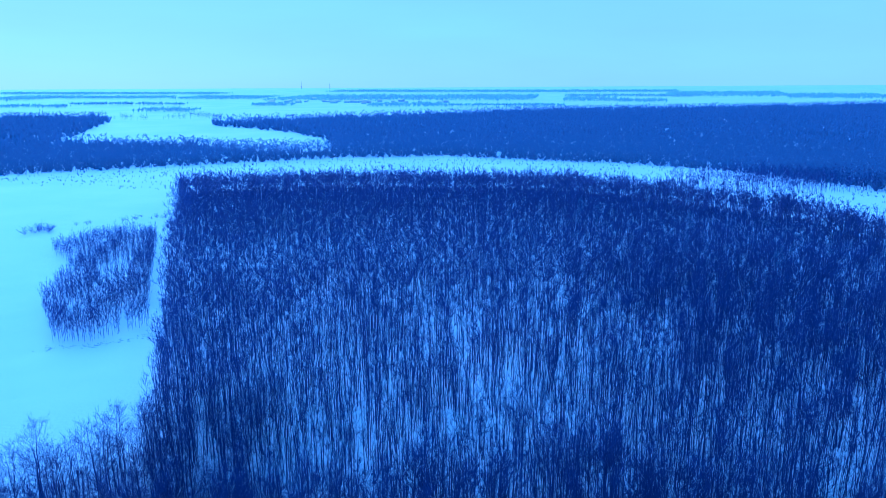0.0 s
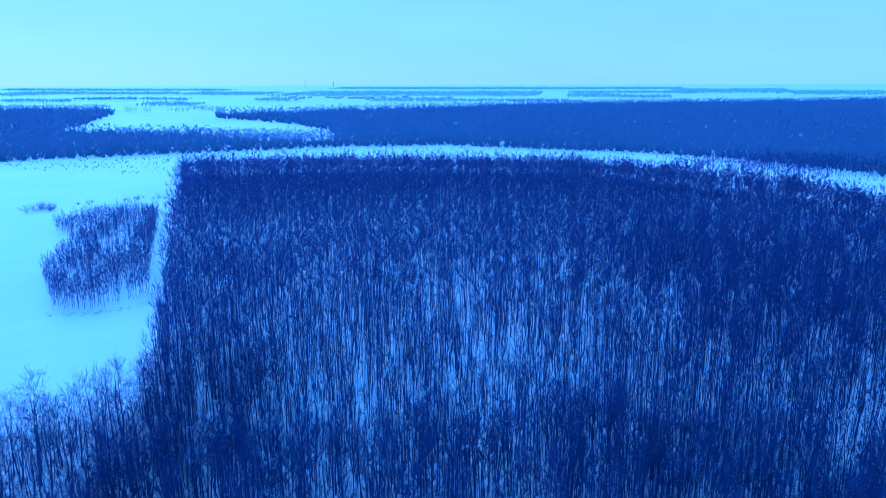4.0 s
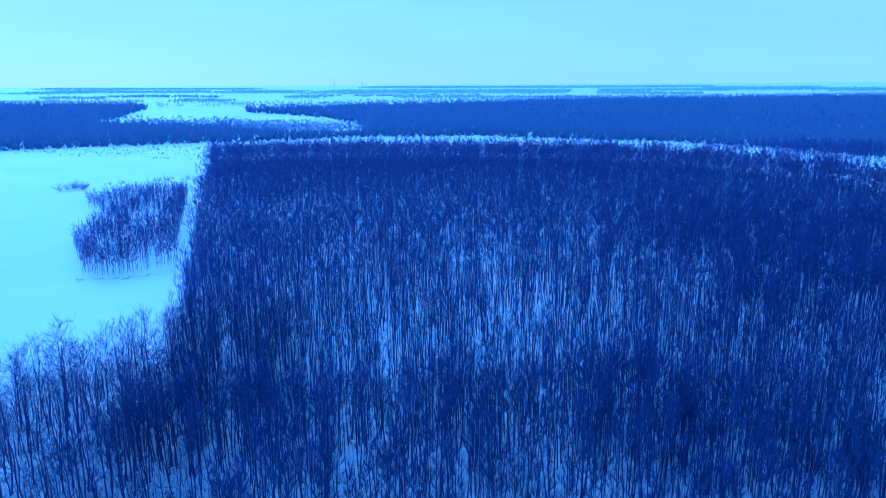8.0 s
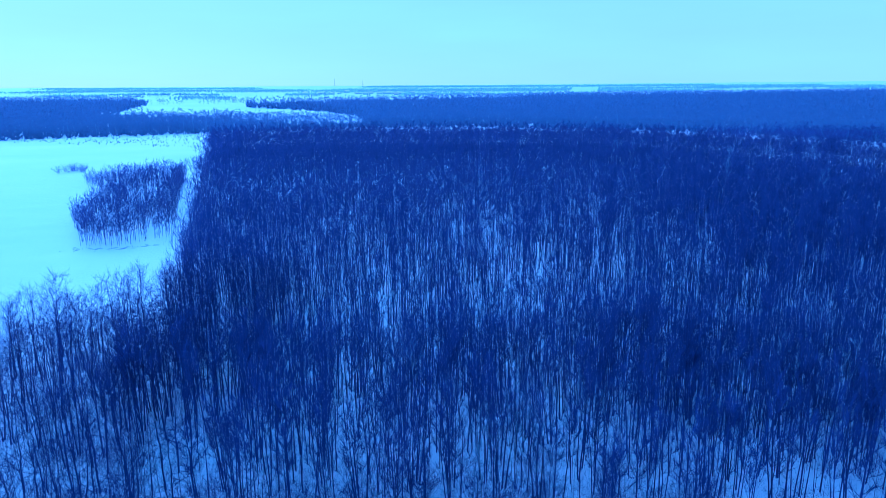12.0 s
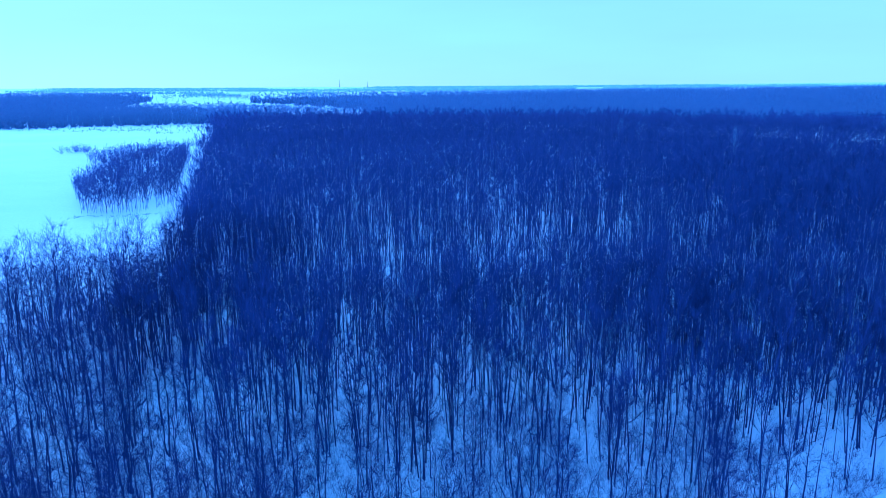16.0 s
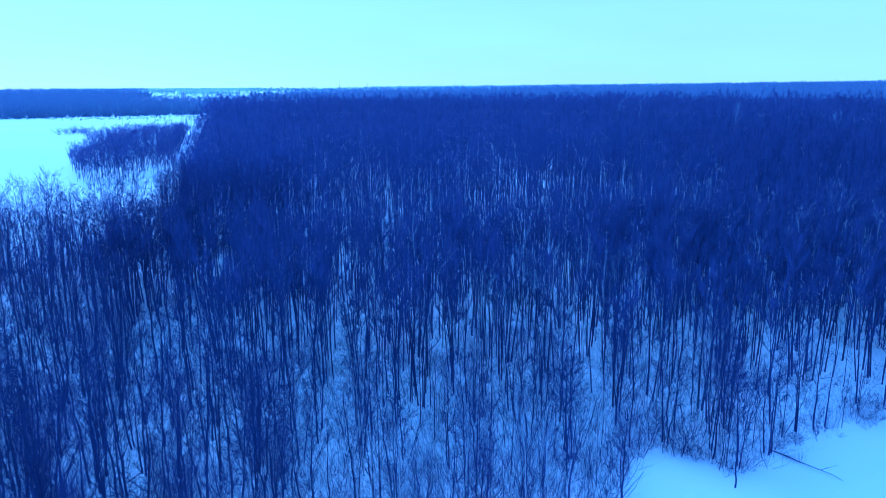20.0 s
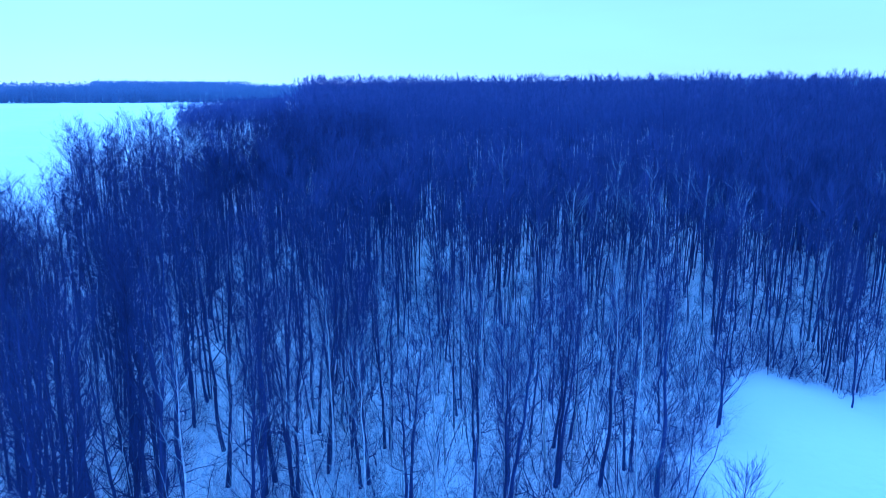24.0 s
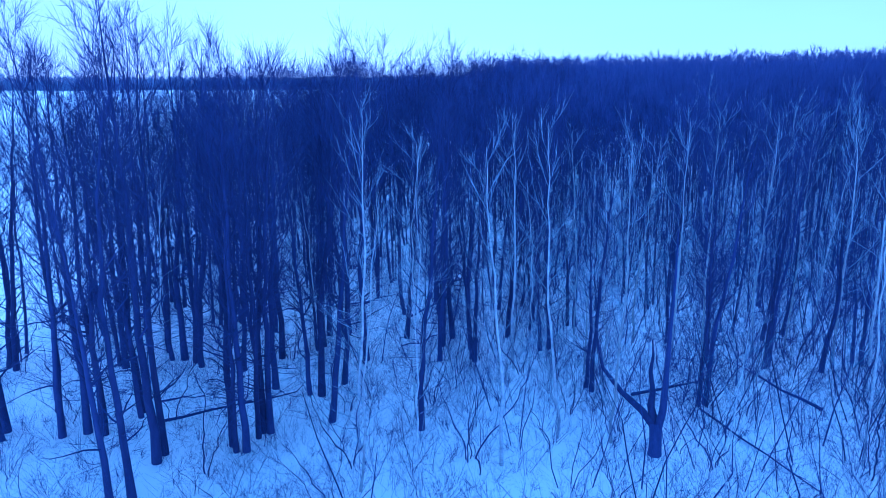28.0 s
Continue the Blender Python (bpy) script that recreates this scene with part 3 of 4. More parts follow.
def plant(makers, places, rng, low, high, size=None):
    """Puts copies of the models at the places; the first use of a model is the model itself."""
    used = {}
    for px, py in places:
        k = int(rng.integers(0, len(makers)))
        m = pose(px, py, float(ground_z(px, py)) - 0.1, rng.normal(0, 1.6), rng.normal(0, 1.6), rng.uniform(0, 360))
        sc = rng.uniform(low, high) * (size(px, py) if size else 1)
        if k not in used:
            used[k] = makers[k]()
            used[k].matrix_basis = m @ Matrix.Diagonal((sc, sc, sc, 1))
        else:
            ob = copy_thing(used[k], m)
            ob.scale = (sc, sc, sc)


x, y = scatter(-110, 70, 12, 125, 5.0, rng)
d = np.hypot(x, y)
ok = inside(WOOD, x, y) & (d > 24) & (d <= np.where(x < -44, 86, 100))
x, y, d = x[ok], y[ok], d[ok]
pale = (x > -16) & (y < 92) & (rng.uniform(size=len(x)) < 0.15) | (rng.uniform(size=len(x)) < 0.07)
keep = pale | ((x < -17) & (rng.uniform(size=len(x)) < 0.62)) | ((d > 62) & (rng.uniform(size=len(x)) < np.where(x < 2, 0.66, 0.85))) | ((d > 46) & (rng.uniform(size=len(x)) < 0.5)) | (rng.uniform(size=len(x)) < 0.25)
# the foremost trees stand where they are named below
keep &= pale | (d > 50) | (x < -40)
x, y, d, pale = x[keep], y[keep], d[keep], pale[keep]
dark_places = [(-36.7, 23.4), (-35.2, 24.5), (-35.0, 24.9), (-27.9, 20.2), (-29.8, 24.1), (-34.9, 27.6), (-26.6, 26.8), (-25.8, 26.8), (-26.4, 28.5), (-26.3, 29.4), (-23.4, 31.7), (-40.4, 35.9), (-42.5, 36.7), (-26.1, 37.1), (-33.5, 39.6), (-30.1, 34.7), (-50.9, 29.6), (-17.8, 32.8), (-19.5, 44.6), (-21.8, 43.5), (-19.2, 50.5), (-15.4, 49.0), (-10.3, 42.6), (-27.1, 41.7), (-26.6, 47.0), (-26.7, 34.7), (-3.4, 43.1)]
dark_places += [(30.0, 72.5), (29.9, 81.1), (15.5, 65.7), (26.0, 87.4), (33.5, 85.6), (31.9, 77.0), (37.2, 80.4), (44.7, 85.6), (31.1, 85.2), (35.3, 90.3)]
dark_places += [(-39.7, 44.2), (-37.9, 44.2), (-33.0, 45.3), (-23.2, 46.7), (-20.6, 46.5), (-46.6, 50.0), (-41.3, 55.7)]
dark_places += list(zip(x[~pale], y[~pale]))
ex, ey = scatter(-92, -38, 18, 84, 12.5, rng)
ok = inside(WOOD, ex, ey) & (np.hypot(ex, ey) > 44)
dark_places += list(zip(ex[ok], ey[ok]))
pale_places = [(-17.7, 25.9), (-27.0, 36.0)] + list(zip(x[pale], y[pale]))
def crown_size(px, py):
    near = 1 if math.hypot(px, py) < 62 else 0.9
    return near * (0.84 + 0.29 * min(max((-14 - px) / 14, 0), 1) * min(max((100 - py) / 40, 0.3), 1))


for models, near in ((DARK, True), (DARK_FAR, False)):
    spots = [p for p in dark_places if (math.hypot(*p) < 60) == near]
    plant([lambda a=a: make_thing("tree", a, BARK, BARK, "tall bare dark-barked tree standing in snow", "tree", "tall trees of the near wood") for a in models], spots, rng, 0.92, 1.08, size=crown_size)
plant([lambda a=a: make_thing("birch_tree", a, BIRCH, BIRCH_TWIG, "slender bare birch with pale bark standing in snow", "tree", "birches by the clearing") for a in PALE], pale_places, rng, 0.75, 1.12)

# tall birches by the near side of the clearing
TALL = [grow(330 + i, 17.2 + 0.3 * (i % 3), 0.085 + 0.012 * (i % 2), 0.24, 4.0, 19, 5, 3, steep=0.88, twig_width=0.011, lean=0.04, low=8, limb_radius=0.025, spray=0.32, taper=0.64, curl=0.12, crook=0.08) for i in range(6)]
tall_places = [(-19.9, 29.4), (-12.0, 30.9), (-10.2, 35.0), (-7.3, 35.8), (-18.8, 34.5), (-16.2, 44.1), (-6.1, 50.9), (-0.8, 53.4), (1.3, 54.4), (-3.9, 49.5), (4.4, 53.2), (6.2, 49.8)]
plant([lambda a=a: make_thing("birch_tree", a, BIRCH, BIRCH_TWIG, "tall slender birch with white bark rising from snowy thicket", "tree", "tall birches by the clearing") for a in TALL], tall_places, rng, 0.96, 1.06)

BROAD_BIRCH = [grow(350 + i, 16.6 + 0.6 * i, 0.11, 0.40, 4.6, 13, 4, 3, stems=1 + i % 2, sides=6, steep=0.95, twig_width=0.020, low=4, limb_radius=0.045, spray=0.28, taper=0.5, curl=0.12, twig_len=1.4, curved=False, joints=3) for i in range(5)]
plant([lambda a=a: make_thing("birch_tree", a, BIRCH, BIRCH_TWIG, "broad-crowned pale birch rising behind the clearing", "tree", "birches behind the clearing") for a in BROAD_BIRCH], BIRCH_PLACES + SLOPE_BIRCHES, rng, 0.92, 1.05)

EDGE_TREE = [grow(250 + i, 16.8 + (i % 3) * 0.8, 0.15, 0.27, 4.9, 18, 7, 8, stems=1 + i % 2, sides=6, steep=0.72, twig_width=0.025, low=2, taper=0.45, curl=0.12, spray=0.6, limb_radius=0.075, twig_len=1.3, curved=False, joints=3, crook=0.14) for i in range(5)]
x, y = scatter(-110, -44, 40, 180, 5.2, rng)
d = np.hypot(x, y)
ok = inside(WOOD, x, y) & (d > 84) & (d < 185) & ((d > 140) | (rng.uniform(size=len(x)) < np.where(y < 100, 0.95, 0.72)))
far_edge = ok & (d > 118)
ok &= d <= 118
WHOLE = []
for stems, top, boughs in EDGE_TREE:
    vs, fs, n = [], [], 0
    for vv, ff in (*stems, top):
        vs.append(vv)
        fs.append(ff + n)
        n += len(vv)
    WHOLE.append((np.concatenate(vs), np.concatenate(fs)))
v, f, k = spread(WHOLE, x[far_edge], y[far_edge], rng.uniform(0.92, 1.14, far_edge.sum()), rng)
tagged(new("field_edge_woodland", tri_mesh("field_edge_woodland", v, f, BARK)), "broad-crowned bare trees along the edge of the snowy field", "forest", kind="stuff")
plant([lambda a=a: make_thing("tree", a, BARK, BARK, "broad-crowned bare tree at the edge of the snowy field", "tree", "broad trees of the wood's edge") for a in EDGE_TREE], list(zip(x[ok], y[ok])), rng, 0.9, 1.12, size=lambda px, py: 0.98 if math.hypot(px, py) < 115 else 1.02)

x, y = scatter(-80, 60, 14, 100, 3.6, rng)
d = np.hypot(x, y)
ok = inside(WOOD, x, y) & (d > 23) & (d < 78) & (rng.uniform(size=len(x)) < np.where(x > -20, 0.9, 0.45))
plant([lambda a=a: make_thing("sapling", a, BARK, TWIG, "thin bare sapling standing in snow", "sapling", "saplings of the near wood") for a in SLIM], list(zip(x[ok], y[ok]))[:300], rng, 0.6, 1.2)

# ---- the copse in the field ----
COPSE = [(-137, 230), (-124, 233), (-111, 248), (-129, 296), (-156, 371), (-175, 383), (-205, 351), (-194, 338), (-174, 321), (-161, 266)]
YOUNG = [grow_simple(500 + i, 9.2 + (i % 3), 0.055, 0.3, 1.9, 6, 104, 0.046, 1.7, 3, joints=3, fluff=0.55) for i in range(6)]
x, y = scatter(-215, -100, 225, 390, 1.75, rng)
ok = inside(COPSE, x, y) & (patchy(x, y, 20, 8) > 0.22)
for hx, hy, hw, hl in ((-149, 306, 6, 15), (-141, 262, 4, 14), (-158, 332, 3, 14), (-122, 262, 4, 10)):
    ok &= ((x - hx) / hw) ** 2 + ((y - hy) / hl) ** 2 > 1
v, f, k = spread(YOUNG, x[ok], y[ok], rng.uniform(0.7, 1.12, ok.sum()) * np.interp(x[ok], [-205, -170, -140], [0.66, 0.8, 1.0]), rng)
copse = new("copse", tri_mesh("copse", v, f, BARK, True, k, HAZED_TWIG))
tagged(copse, "copse of thin young bare trees in a snowy field", "copse", kind="stuff")

# ---- undergrowth ----


def grow_shrub(seed, height, stems, width, curved=False):
    """A bare bush: stems fanning from one foot, each with a few twigs."""
    r = np.random.default_rng(seed)
    t = Sprout()
    d = r.normal(0, 0.5, (stems, 3))
    d[:, 2] = 1
    d /= np.linalg.norm(d, axis=1)[:, None]
    base = r.normal(0, 0.12, (stems, 3)) * height * 0.3
    base[:, 2] = -0.1
    long = height * r.uniform(0.6, 1.1, stems)
    k = stems * (6 if curved else 4)
    pick, g = r.integers(0, stems, k), r.uniform(0.3, 0.95, k)[:, None]
    twig = height * r.uniform(0.2, 0.45, k)
    if curved:
        mid, tip, d2 = t.ribbons(base, d, long, width * 1.5, r.normal(0, 0.45, d.shape), r)
        b = np.where(g < 0.55, base[pick] + (mid - base)[pick] * (g - 0.1) * 2.2, mid[pick] + (tip - mid)[pick] * (g - 0.55) / 0.45)
        td = d2[pick] + r.normal(0, 0.6, (k, 3))
        td /= np.linalg.norm(td, axis=1)[:, None]
        t.ribbons(b, td, twig * 1.2, width * 0.8, r.normal(0, 0.3, (k, 3)) + np.array([0, 0, 0.2]), r)
    else:
        tip = base + d * long[:, None]
        t.blades(base, tip, np.full(stems, width * 1.4), r)
        b = base[pick] + (tip[pick] - base[pick]) * g
        td = d[pick] + r.normal(0, 0.55, (k, 3))
        td /= np.linalg.norm(td, axis=1)[:, None]
        t.blades(b, b + td * twig[:, None], np.full(k, width), r)
    return t.arrays()


BUSH = [grow_shrub(700 + i, 1.6 + 0.4 * i, 10, 0.026) for i in range(6)]
ARCH = [grow_shrub(710 + i, 1.2 + 0.4 * i, 8, 0.014, curved=True) for i in range(7)]
HAZEL_NEAR = [grow_shrub(716 + i, 3.0 + 0.5 * i, 9, 0.016, curved=True) for i in range(6)]
x, y = scatter(-34, 80, 30, 118, 2.1, rng)
d = np.hypot(x, y)
ok = inside(WOOD, x, y) & (d > 38) & (d < 122) & (rng.uniform(size=len(x)) < np.where(d > 96, 0.32, np.clip(0.3 + (x + 20) / 40, 0.2, 0.7)))
v, f, k = spread(HAZEL_NEAR, x[ok], y[ok], rng.uniform(0.7, 1.25, ok.sum()), rng)
tagged(new("hazel_thicket", tri_mesh("hazel_thicket", v, f, TWIG)), "tall bare hazel thicket with fine arching twigs over snow", "thicket", kind="stuff")
for name, models, near, far, step in (("undergrowth", ARCH, 21, 66, 1.3), ("farther_undergrowth", BUSH, 66, 110, 1.4)):
    x, y = scatter(-110, 130, 12, 110, step, rng)
    d = np.hypot(x, y)
    ok = inside(WOOD, x, y) & (d > near) & (d <= far) & (rng.uniform(size=len(x)) < 0.35 + 0.4 * patchy(x, y, 14, 5) + 0.2 * (x > -34) + 0.2 * (d < 45))
    v, f, k = spread(models, x[ok], y[ok], rng.uniform(0.5, 1.2, ok.sum()), rng)
    tagged(new(name, tri_mesh(name, v, f, TWIG)), "tangled bare twigs of low undergrowth poking through snow", "undergrowth", kind="stuff")

HAZEL = [grow_shrub(720 + i, 2.4 + 0.5 * i, 9, 0.05) for i in range(5)]
x, y = scatter(-130, 240, 60, 300, 3.5, rng)
d = np.hypot(x, y)
ok = inside(WOOD, x, y) & (d > 105) & (d < 290) & (rng.uniform(size=len(x)) < 0.4)
v, f, k = spread(HAZEL, x[ok], y[ok], rng.uniform(0.5, 1.2, ok.sum()), rng)
tagged(new("slope_undergrowth", tri_mesh("slope_undergrowth", v, f, TWIG)), "bare hazel-like undergrowth on the snowy slope", "undergrowth", kind="stuff")

THICK = [grow_shrub(730 + i, 4.2 + 0.8 * i, 7, 0.2) for i in range(4)]
x, y = scatter(-210, 330, 100, 540, 4.0, rng)
d = np.hypot(x, y)
ok = inside(WOOD, x, y) & (rng.uniform(size=len(x)) < np.clip((d - np.where(x > 60, 195, np.where(x < -50, 205, 240))) / 90, 0, 1))
v, f, k = spread(THICK, x[ok], y[ok], rng.uniform(0.6, 1.2, ok.sum()), rng)
tagged(new("back_undergrowth", tri_mesh("back_undergrowth", v, f, HAZED_TWIG)), "dense bare undergrowth in the back of the wood", "undergrowth", kind="stuff")

# ---- distant forest behind the meadow ----
FAR_FRONT = [grow_simple(600 + i, 15.4 + 0.5 * (i % 4), 0.2, 0.38, 3.6, 5, 86, 0.27, 1.8, 3, joints=2, fluff=1.0, rise=(-0.2, 0.6), lift=0.0, dome=0.1) for i in range(8)]
FAR = [grow_simple(620 + i, 14.9 + 0.5 * (i % 4), 0.14, 0.2, 4.6, 3, 24, 0.9, 2.3, 3, joints=2, fluff=1.3, rise=(-0.2, 0.5), lift=0.0, dome=0.1) for i in range(8)]
LOW = [grow_shrub(640 + i, 5.0 + i, 3, 1.9) for i in range(4)]
FOREST = [(-1500, 250), (-640, 480), (-410, 618), (-326, 664), (-228, 712), (-117, 760), (0, 774), (126, 718), (178, 698), (222, 660), (260, 622), (289, 577), (309, 530), (320, 500), (500, 350), (900, 150), (1900, 250),
          (1500, 1400), (1083, 1742), (673, 1643), (276, 1611), (0, 1428), (-146, 1365), (-426, 1210), (-560, 1230), (-652, 1357), (-853, 1366), (-1500, 1100)]
OPENING = [(-500, 900), (-428, 868), (-337, 866), (-227, 834), (-128, 816), (-150, 940), (-244, 1080), (-357, 1168), (-420, 1230), (-435, 1300), (-640, 1400), (-590, 1230), (-545, 1080)]
def forest_places(spacing, near, far):
    x, y = scatter(-1500, 1900, 150, 1760, spacing, rng)
    d = np.hypot(x, y)
    ok = inside(FOREST, x, y) & ~inside(OPENING, x, y) & (d >= near) & (d < far) & (x < 0.70 * y + 40) & ((-x < 0.70 * y + 40) | ((d < 1050) & (-x < 1.95 * y)))
    return x[ok], y[ok]


LOW_FRONT = [grow_shrub(645 + i, 4.6 + 0.7 * i, 4, 1.15) for i in range(4)]
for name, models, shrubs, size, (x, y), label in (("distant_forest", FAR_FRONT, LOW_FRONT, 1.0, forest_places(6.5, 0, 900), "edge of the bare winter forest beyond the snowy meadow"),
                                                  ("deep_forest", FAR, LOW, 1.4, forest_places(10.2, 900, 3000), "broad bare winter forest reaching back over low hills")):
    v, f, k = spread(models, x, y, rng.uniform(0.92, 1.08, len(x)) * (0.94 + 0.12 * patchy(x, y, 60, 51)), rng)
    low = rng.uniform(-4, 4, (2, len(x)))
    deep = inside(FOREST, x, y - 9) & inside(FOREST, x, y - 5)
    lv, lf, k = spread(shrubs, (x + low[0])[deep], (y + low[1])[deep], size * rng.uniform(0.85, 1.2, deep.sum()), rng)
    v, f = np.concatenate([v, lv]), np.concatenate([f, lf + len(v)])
    tagged(new(name, tri_mesh(name, v, f, HAZED_FAR_TWIG)), label, "forest", kind="stuff")

# ---- far country: belts of trees between snowy fields ----
SPECK = [grow_simple(650 + i, 6 + (i % 3), 0.2, 0.05, 3.2, 1, 7, 2.8, 5.0, 3, joints=2, fluff=1.2, lift=0.0) for i in range(4)]
bx, by = [], []
# each belt: one end, the other end, depth
BELTS = [(-983, 2731, -655, 2717, 347), (-588, 2709, -177, 2666, 648), (-179, 2691, 341, 2599, 562), (410, 2399, 573, 2361, 362), (911, 2906, 1318, 2748, 611),
         (1200, 2499, 1481, 2384, 485), (-726, 1707, -594, 1698, 100), (-206, 2015, 0, 1990, 156), (-1638, 2634, -1455, 2643, 574), (-1496, 2719, -1046, 2726, 220),
         (-547, 2059, -431, 2053, 100), (0, 1953, 326, 1902, 40), (542, 2234, 690, 2198, 183), (-2056, 3313, -1012, 3327, 219), (-551, 3788, 1098, 3339, 351),
         (-1203, 1930, -1022, 1936, 60), (-1108, 2101, -758, 2102, 20), (474, 2773, 932, 2640, 136), (-640, 1330, -440, 1272, 14)]
for x0, y0, x1, y1, deep in BELTS:
    long = math.hypot(x1 - x0, y1 - y0)
    n = int(long * deep / 260 + long / 1.6)
    u, w = rng.uniform(0, 1, n), np.clip(rng.normal(0, 0.26, n), -0.5, 0.5) * deep
    bx.append(x0 + (x1 - x0) * u - (y1 - y0) / long * w)
    by.append(y0 + (y1 - y0) * u + (x1 - x0) / long * w)
x, y = np.concatenate(bx), np.concatenate(by)
ok = (np.hypot(x, y) < 4880) & (np.hypot(x, y) > 1500) & ~inside(FOREST, x, y)
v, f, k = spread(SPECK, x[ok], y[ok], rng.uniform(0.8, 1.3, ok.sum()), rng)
belts = new("distant_tree_belts", tri_mesh("distant_tree_belts", v, f, HAZED_BELT_TWIG))
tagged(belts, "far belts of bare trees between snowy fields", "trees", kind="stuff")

# hedges and rows of trees in the opening of the forest
HEDGES = [(-614, 1347, -557, 1337), (-730, 1743, -632, 1788), (-533, 1350, -497, 1388), (-530, 1479, -420, 1351)]
hx, hy = [], []
for x0, y0, x1, y1 in HEDGES:
    n = int(math.hypot(x1 - x0, y1 - y0) / 2.2)
    u = rng.uniform(0, 1, n)
    hx.append(x0 + (x1 - x0) * u + rng.normal(0, 3, n))
    hy.append(y0 + (y1 - y0) * u + rng.normal(0, 7, n))
x, y = np.concatenate(hx), np.concatenate(hy)
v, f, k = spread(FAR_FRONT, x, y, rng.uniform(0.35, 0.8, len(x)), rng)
tagged(new("hedgerows", tri_mesh("hedgerows", v, f, HAZED_FAR_TWIG)), "rows of small bare trees across the snowy forest opening", "trees", kind="stuff")

# pale stems along the near edge of the distant forest
EDGE = FOREST[1:15]
ex, ey = [], []
for (x0, y0), (x1, y1) in zip(EDGE, EDGE[1:]):
    n = int(math.hypot(x1 - x0, y1 - y0) / 8)
    u, w = rng.uniform(0, 1, n), rng.uniform(-3, 10, n)
    ex.append(x0 + (x1 - x0) * u + 0.3 * w)
    ey.append(y0 + (y1 - y0) * u + w)
FRINGE = [grow_simple(680 + i, 12 + i, 0.16, 0.5, 1.8, 4, 8, 0.2, 2.0, 3, joints=3) for i in range(5)]
x, y = np.concatenate(ex), np.concatenate(ey)
v, f, k = spread(FRINGE, x, y, rng.uniform(0.7, 1.1, len(x)), rng)
tagged(new("birch_fringe", tri_mesh("birch_fringe", v, f, BIRCH_TWIG)), "row of pale birch stems along the edge of the forest", "trees", kind="stuff")

# ---- the meadow behind the wood: withered tufts and a thin grove ----
TUFT = [grow_shrub(740 + i, 1.1 + 0.35 * i, 3, 0.32) for i in range(4)]
MEADOW = [(-420, 600), (-330, 560), (-215, 535), (-120, 535), (50, 515), (130, 470), (215, 420), (300, 400), (340, 510), (300, 595), (228, 680), (125, 730), (0, 768), (-117, 752), (-228, 704), (-326, 656), (-410, 612)]
x, y = scatter(-430, 345, 395, 790, 5.0, rng)
ok = inside(MEADOW, x, y) & (rng.uniform(size=len(x)) < 0.7 * patchy(x, y * 2.5, 60, 21))
v, f, k = spread(TUFT, x[ok], y[ok], rng.uniform(0.5, 1.2, ok.sum()), rng)
tagged(new("meadow_tufts", tri_mesh("meadow_tufts", v, f, TWIG)), "withered grass tufts poking through the meadow snow", "grass", kind="stuff")
GROVE = [(150, 470), (205, 490), (247, 487), (287, 502), (335, 512), (420, 520), (390, 560), (305, 604), (262, 612), (228, 575), (160, 560)]
x, y = scatter(110, 425, 465, 615, 5.2, rng)
ok = inside(GROVE, x, y) & (patchy(x, y, 50, 31) > np.where(x < 225, 0.5, 0.06))
v, f, k = spread(STAND_BACK, x[ok], y[ok], rng.uniform(0.55, 0.85, ok.sum()), rng)
tagged(new("grove", tri_mesh("grove", v, f, BARK, True, k, HAZED_TWIG)), "thin grove of bare trees in the snowy meadow", "grove", kind="stuff")

# ---- bushes round the copse and a line of cut brush before it ----
BIG_BUSH = [grow_shrub(760 + i, 3.4 + 0.5 * i, 24, 0.05) for i in range(3)]
for i in range(26):
    if i < 11:
        px, py = -227 + rng.uniform(-6, 6), 384 + rng.normal(0, 3)
    else:
        q = rng.uniform()
        px, py = -222 + 52 * q + rng.normal(0, 3), 398 + 28 * q + rng.normal(0, 5)
    sc = rng.uniform(0.9, 1.6) if i < 11 else rng.uniform(0.5, 1.1)
    vv, ff = BIG_BUSH[i % 3]
    bush = new("bush", bpy.data.meshes["bush_twigs_%d" % (i % 3)] if i >= 3 else tri_mesh("bush_twigs_%d" % i, vv, ff, TWIG))
    bush.matrix_basis = pose(px, py, float(ground_z(px, py)) - 0.1, 0, 0, rng.uniform(0, 360)) @ Matrix.Diagonal((sc, sc, sc, 1))
    tagged(bush, "bare twiggy bush in the snowy field by the copse", "bush", "bushes by the copse")
lay = Sprout()
n = 110
q = rng.uniform(0, 1, n)
bxy = np.stack([-140 + 34 * q + rng.normal(0, 0.8, n), 226 + 15 * q ** 2 + rng.normal(0, 1.5, n)], 1)
base = np.column_stack([bxy, ground_z(bxy[:, 0], bxy[:, 1]) + 0.05])
w = np.stack([rng.normal(1.2, 0.7, n), rng.normal(0, 0.7, n), rng.uniform(0.0, 0.35, n)], 1)
lay.blades(base, base + w, np.full(n, 0.11), rng)
v, f = lay.arrays()
tagged(new("brush_line", tri_mesh("brush_line", v, f, BARK)), "scattered line of cut brushwood lying on snow", "brushwood", kind="stuff")

# ---- the clearing: a small lone tree, an old split trunk, fallen stems ----
lone = make_thing("small_tree", grow(801, 4.4, 0.075, 0.10, 2.9, 26, 6, 8, stems=1, sides=7, steep=0.66, twig_width=0.011, lean=0.05, low=0, limb_radius=0.034, taper=0.4, spray=0.36, curl=0.18, twig_len=2.8), BARK, TWIG, "small bare tree with a spreading rounded crown alone in the clearing", "tree", "")
lone.matrix_basis = pose(13.6, 47.8, float(ground_z(13.6, 47.8)) - 0.1)

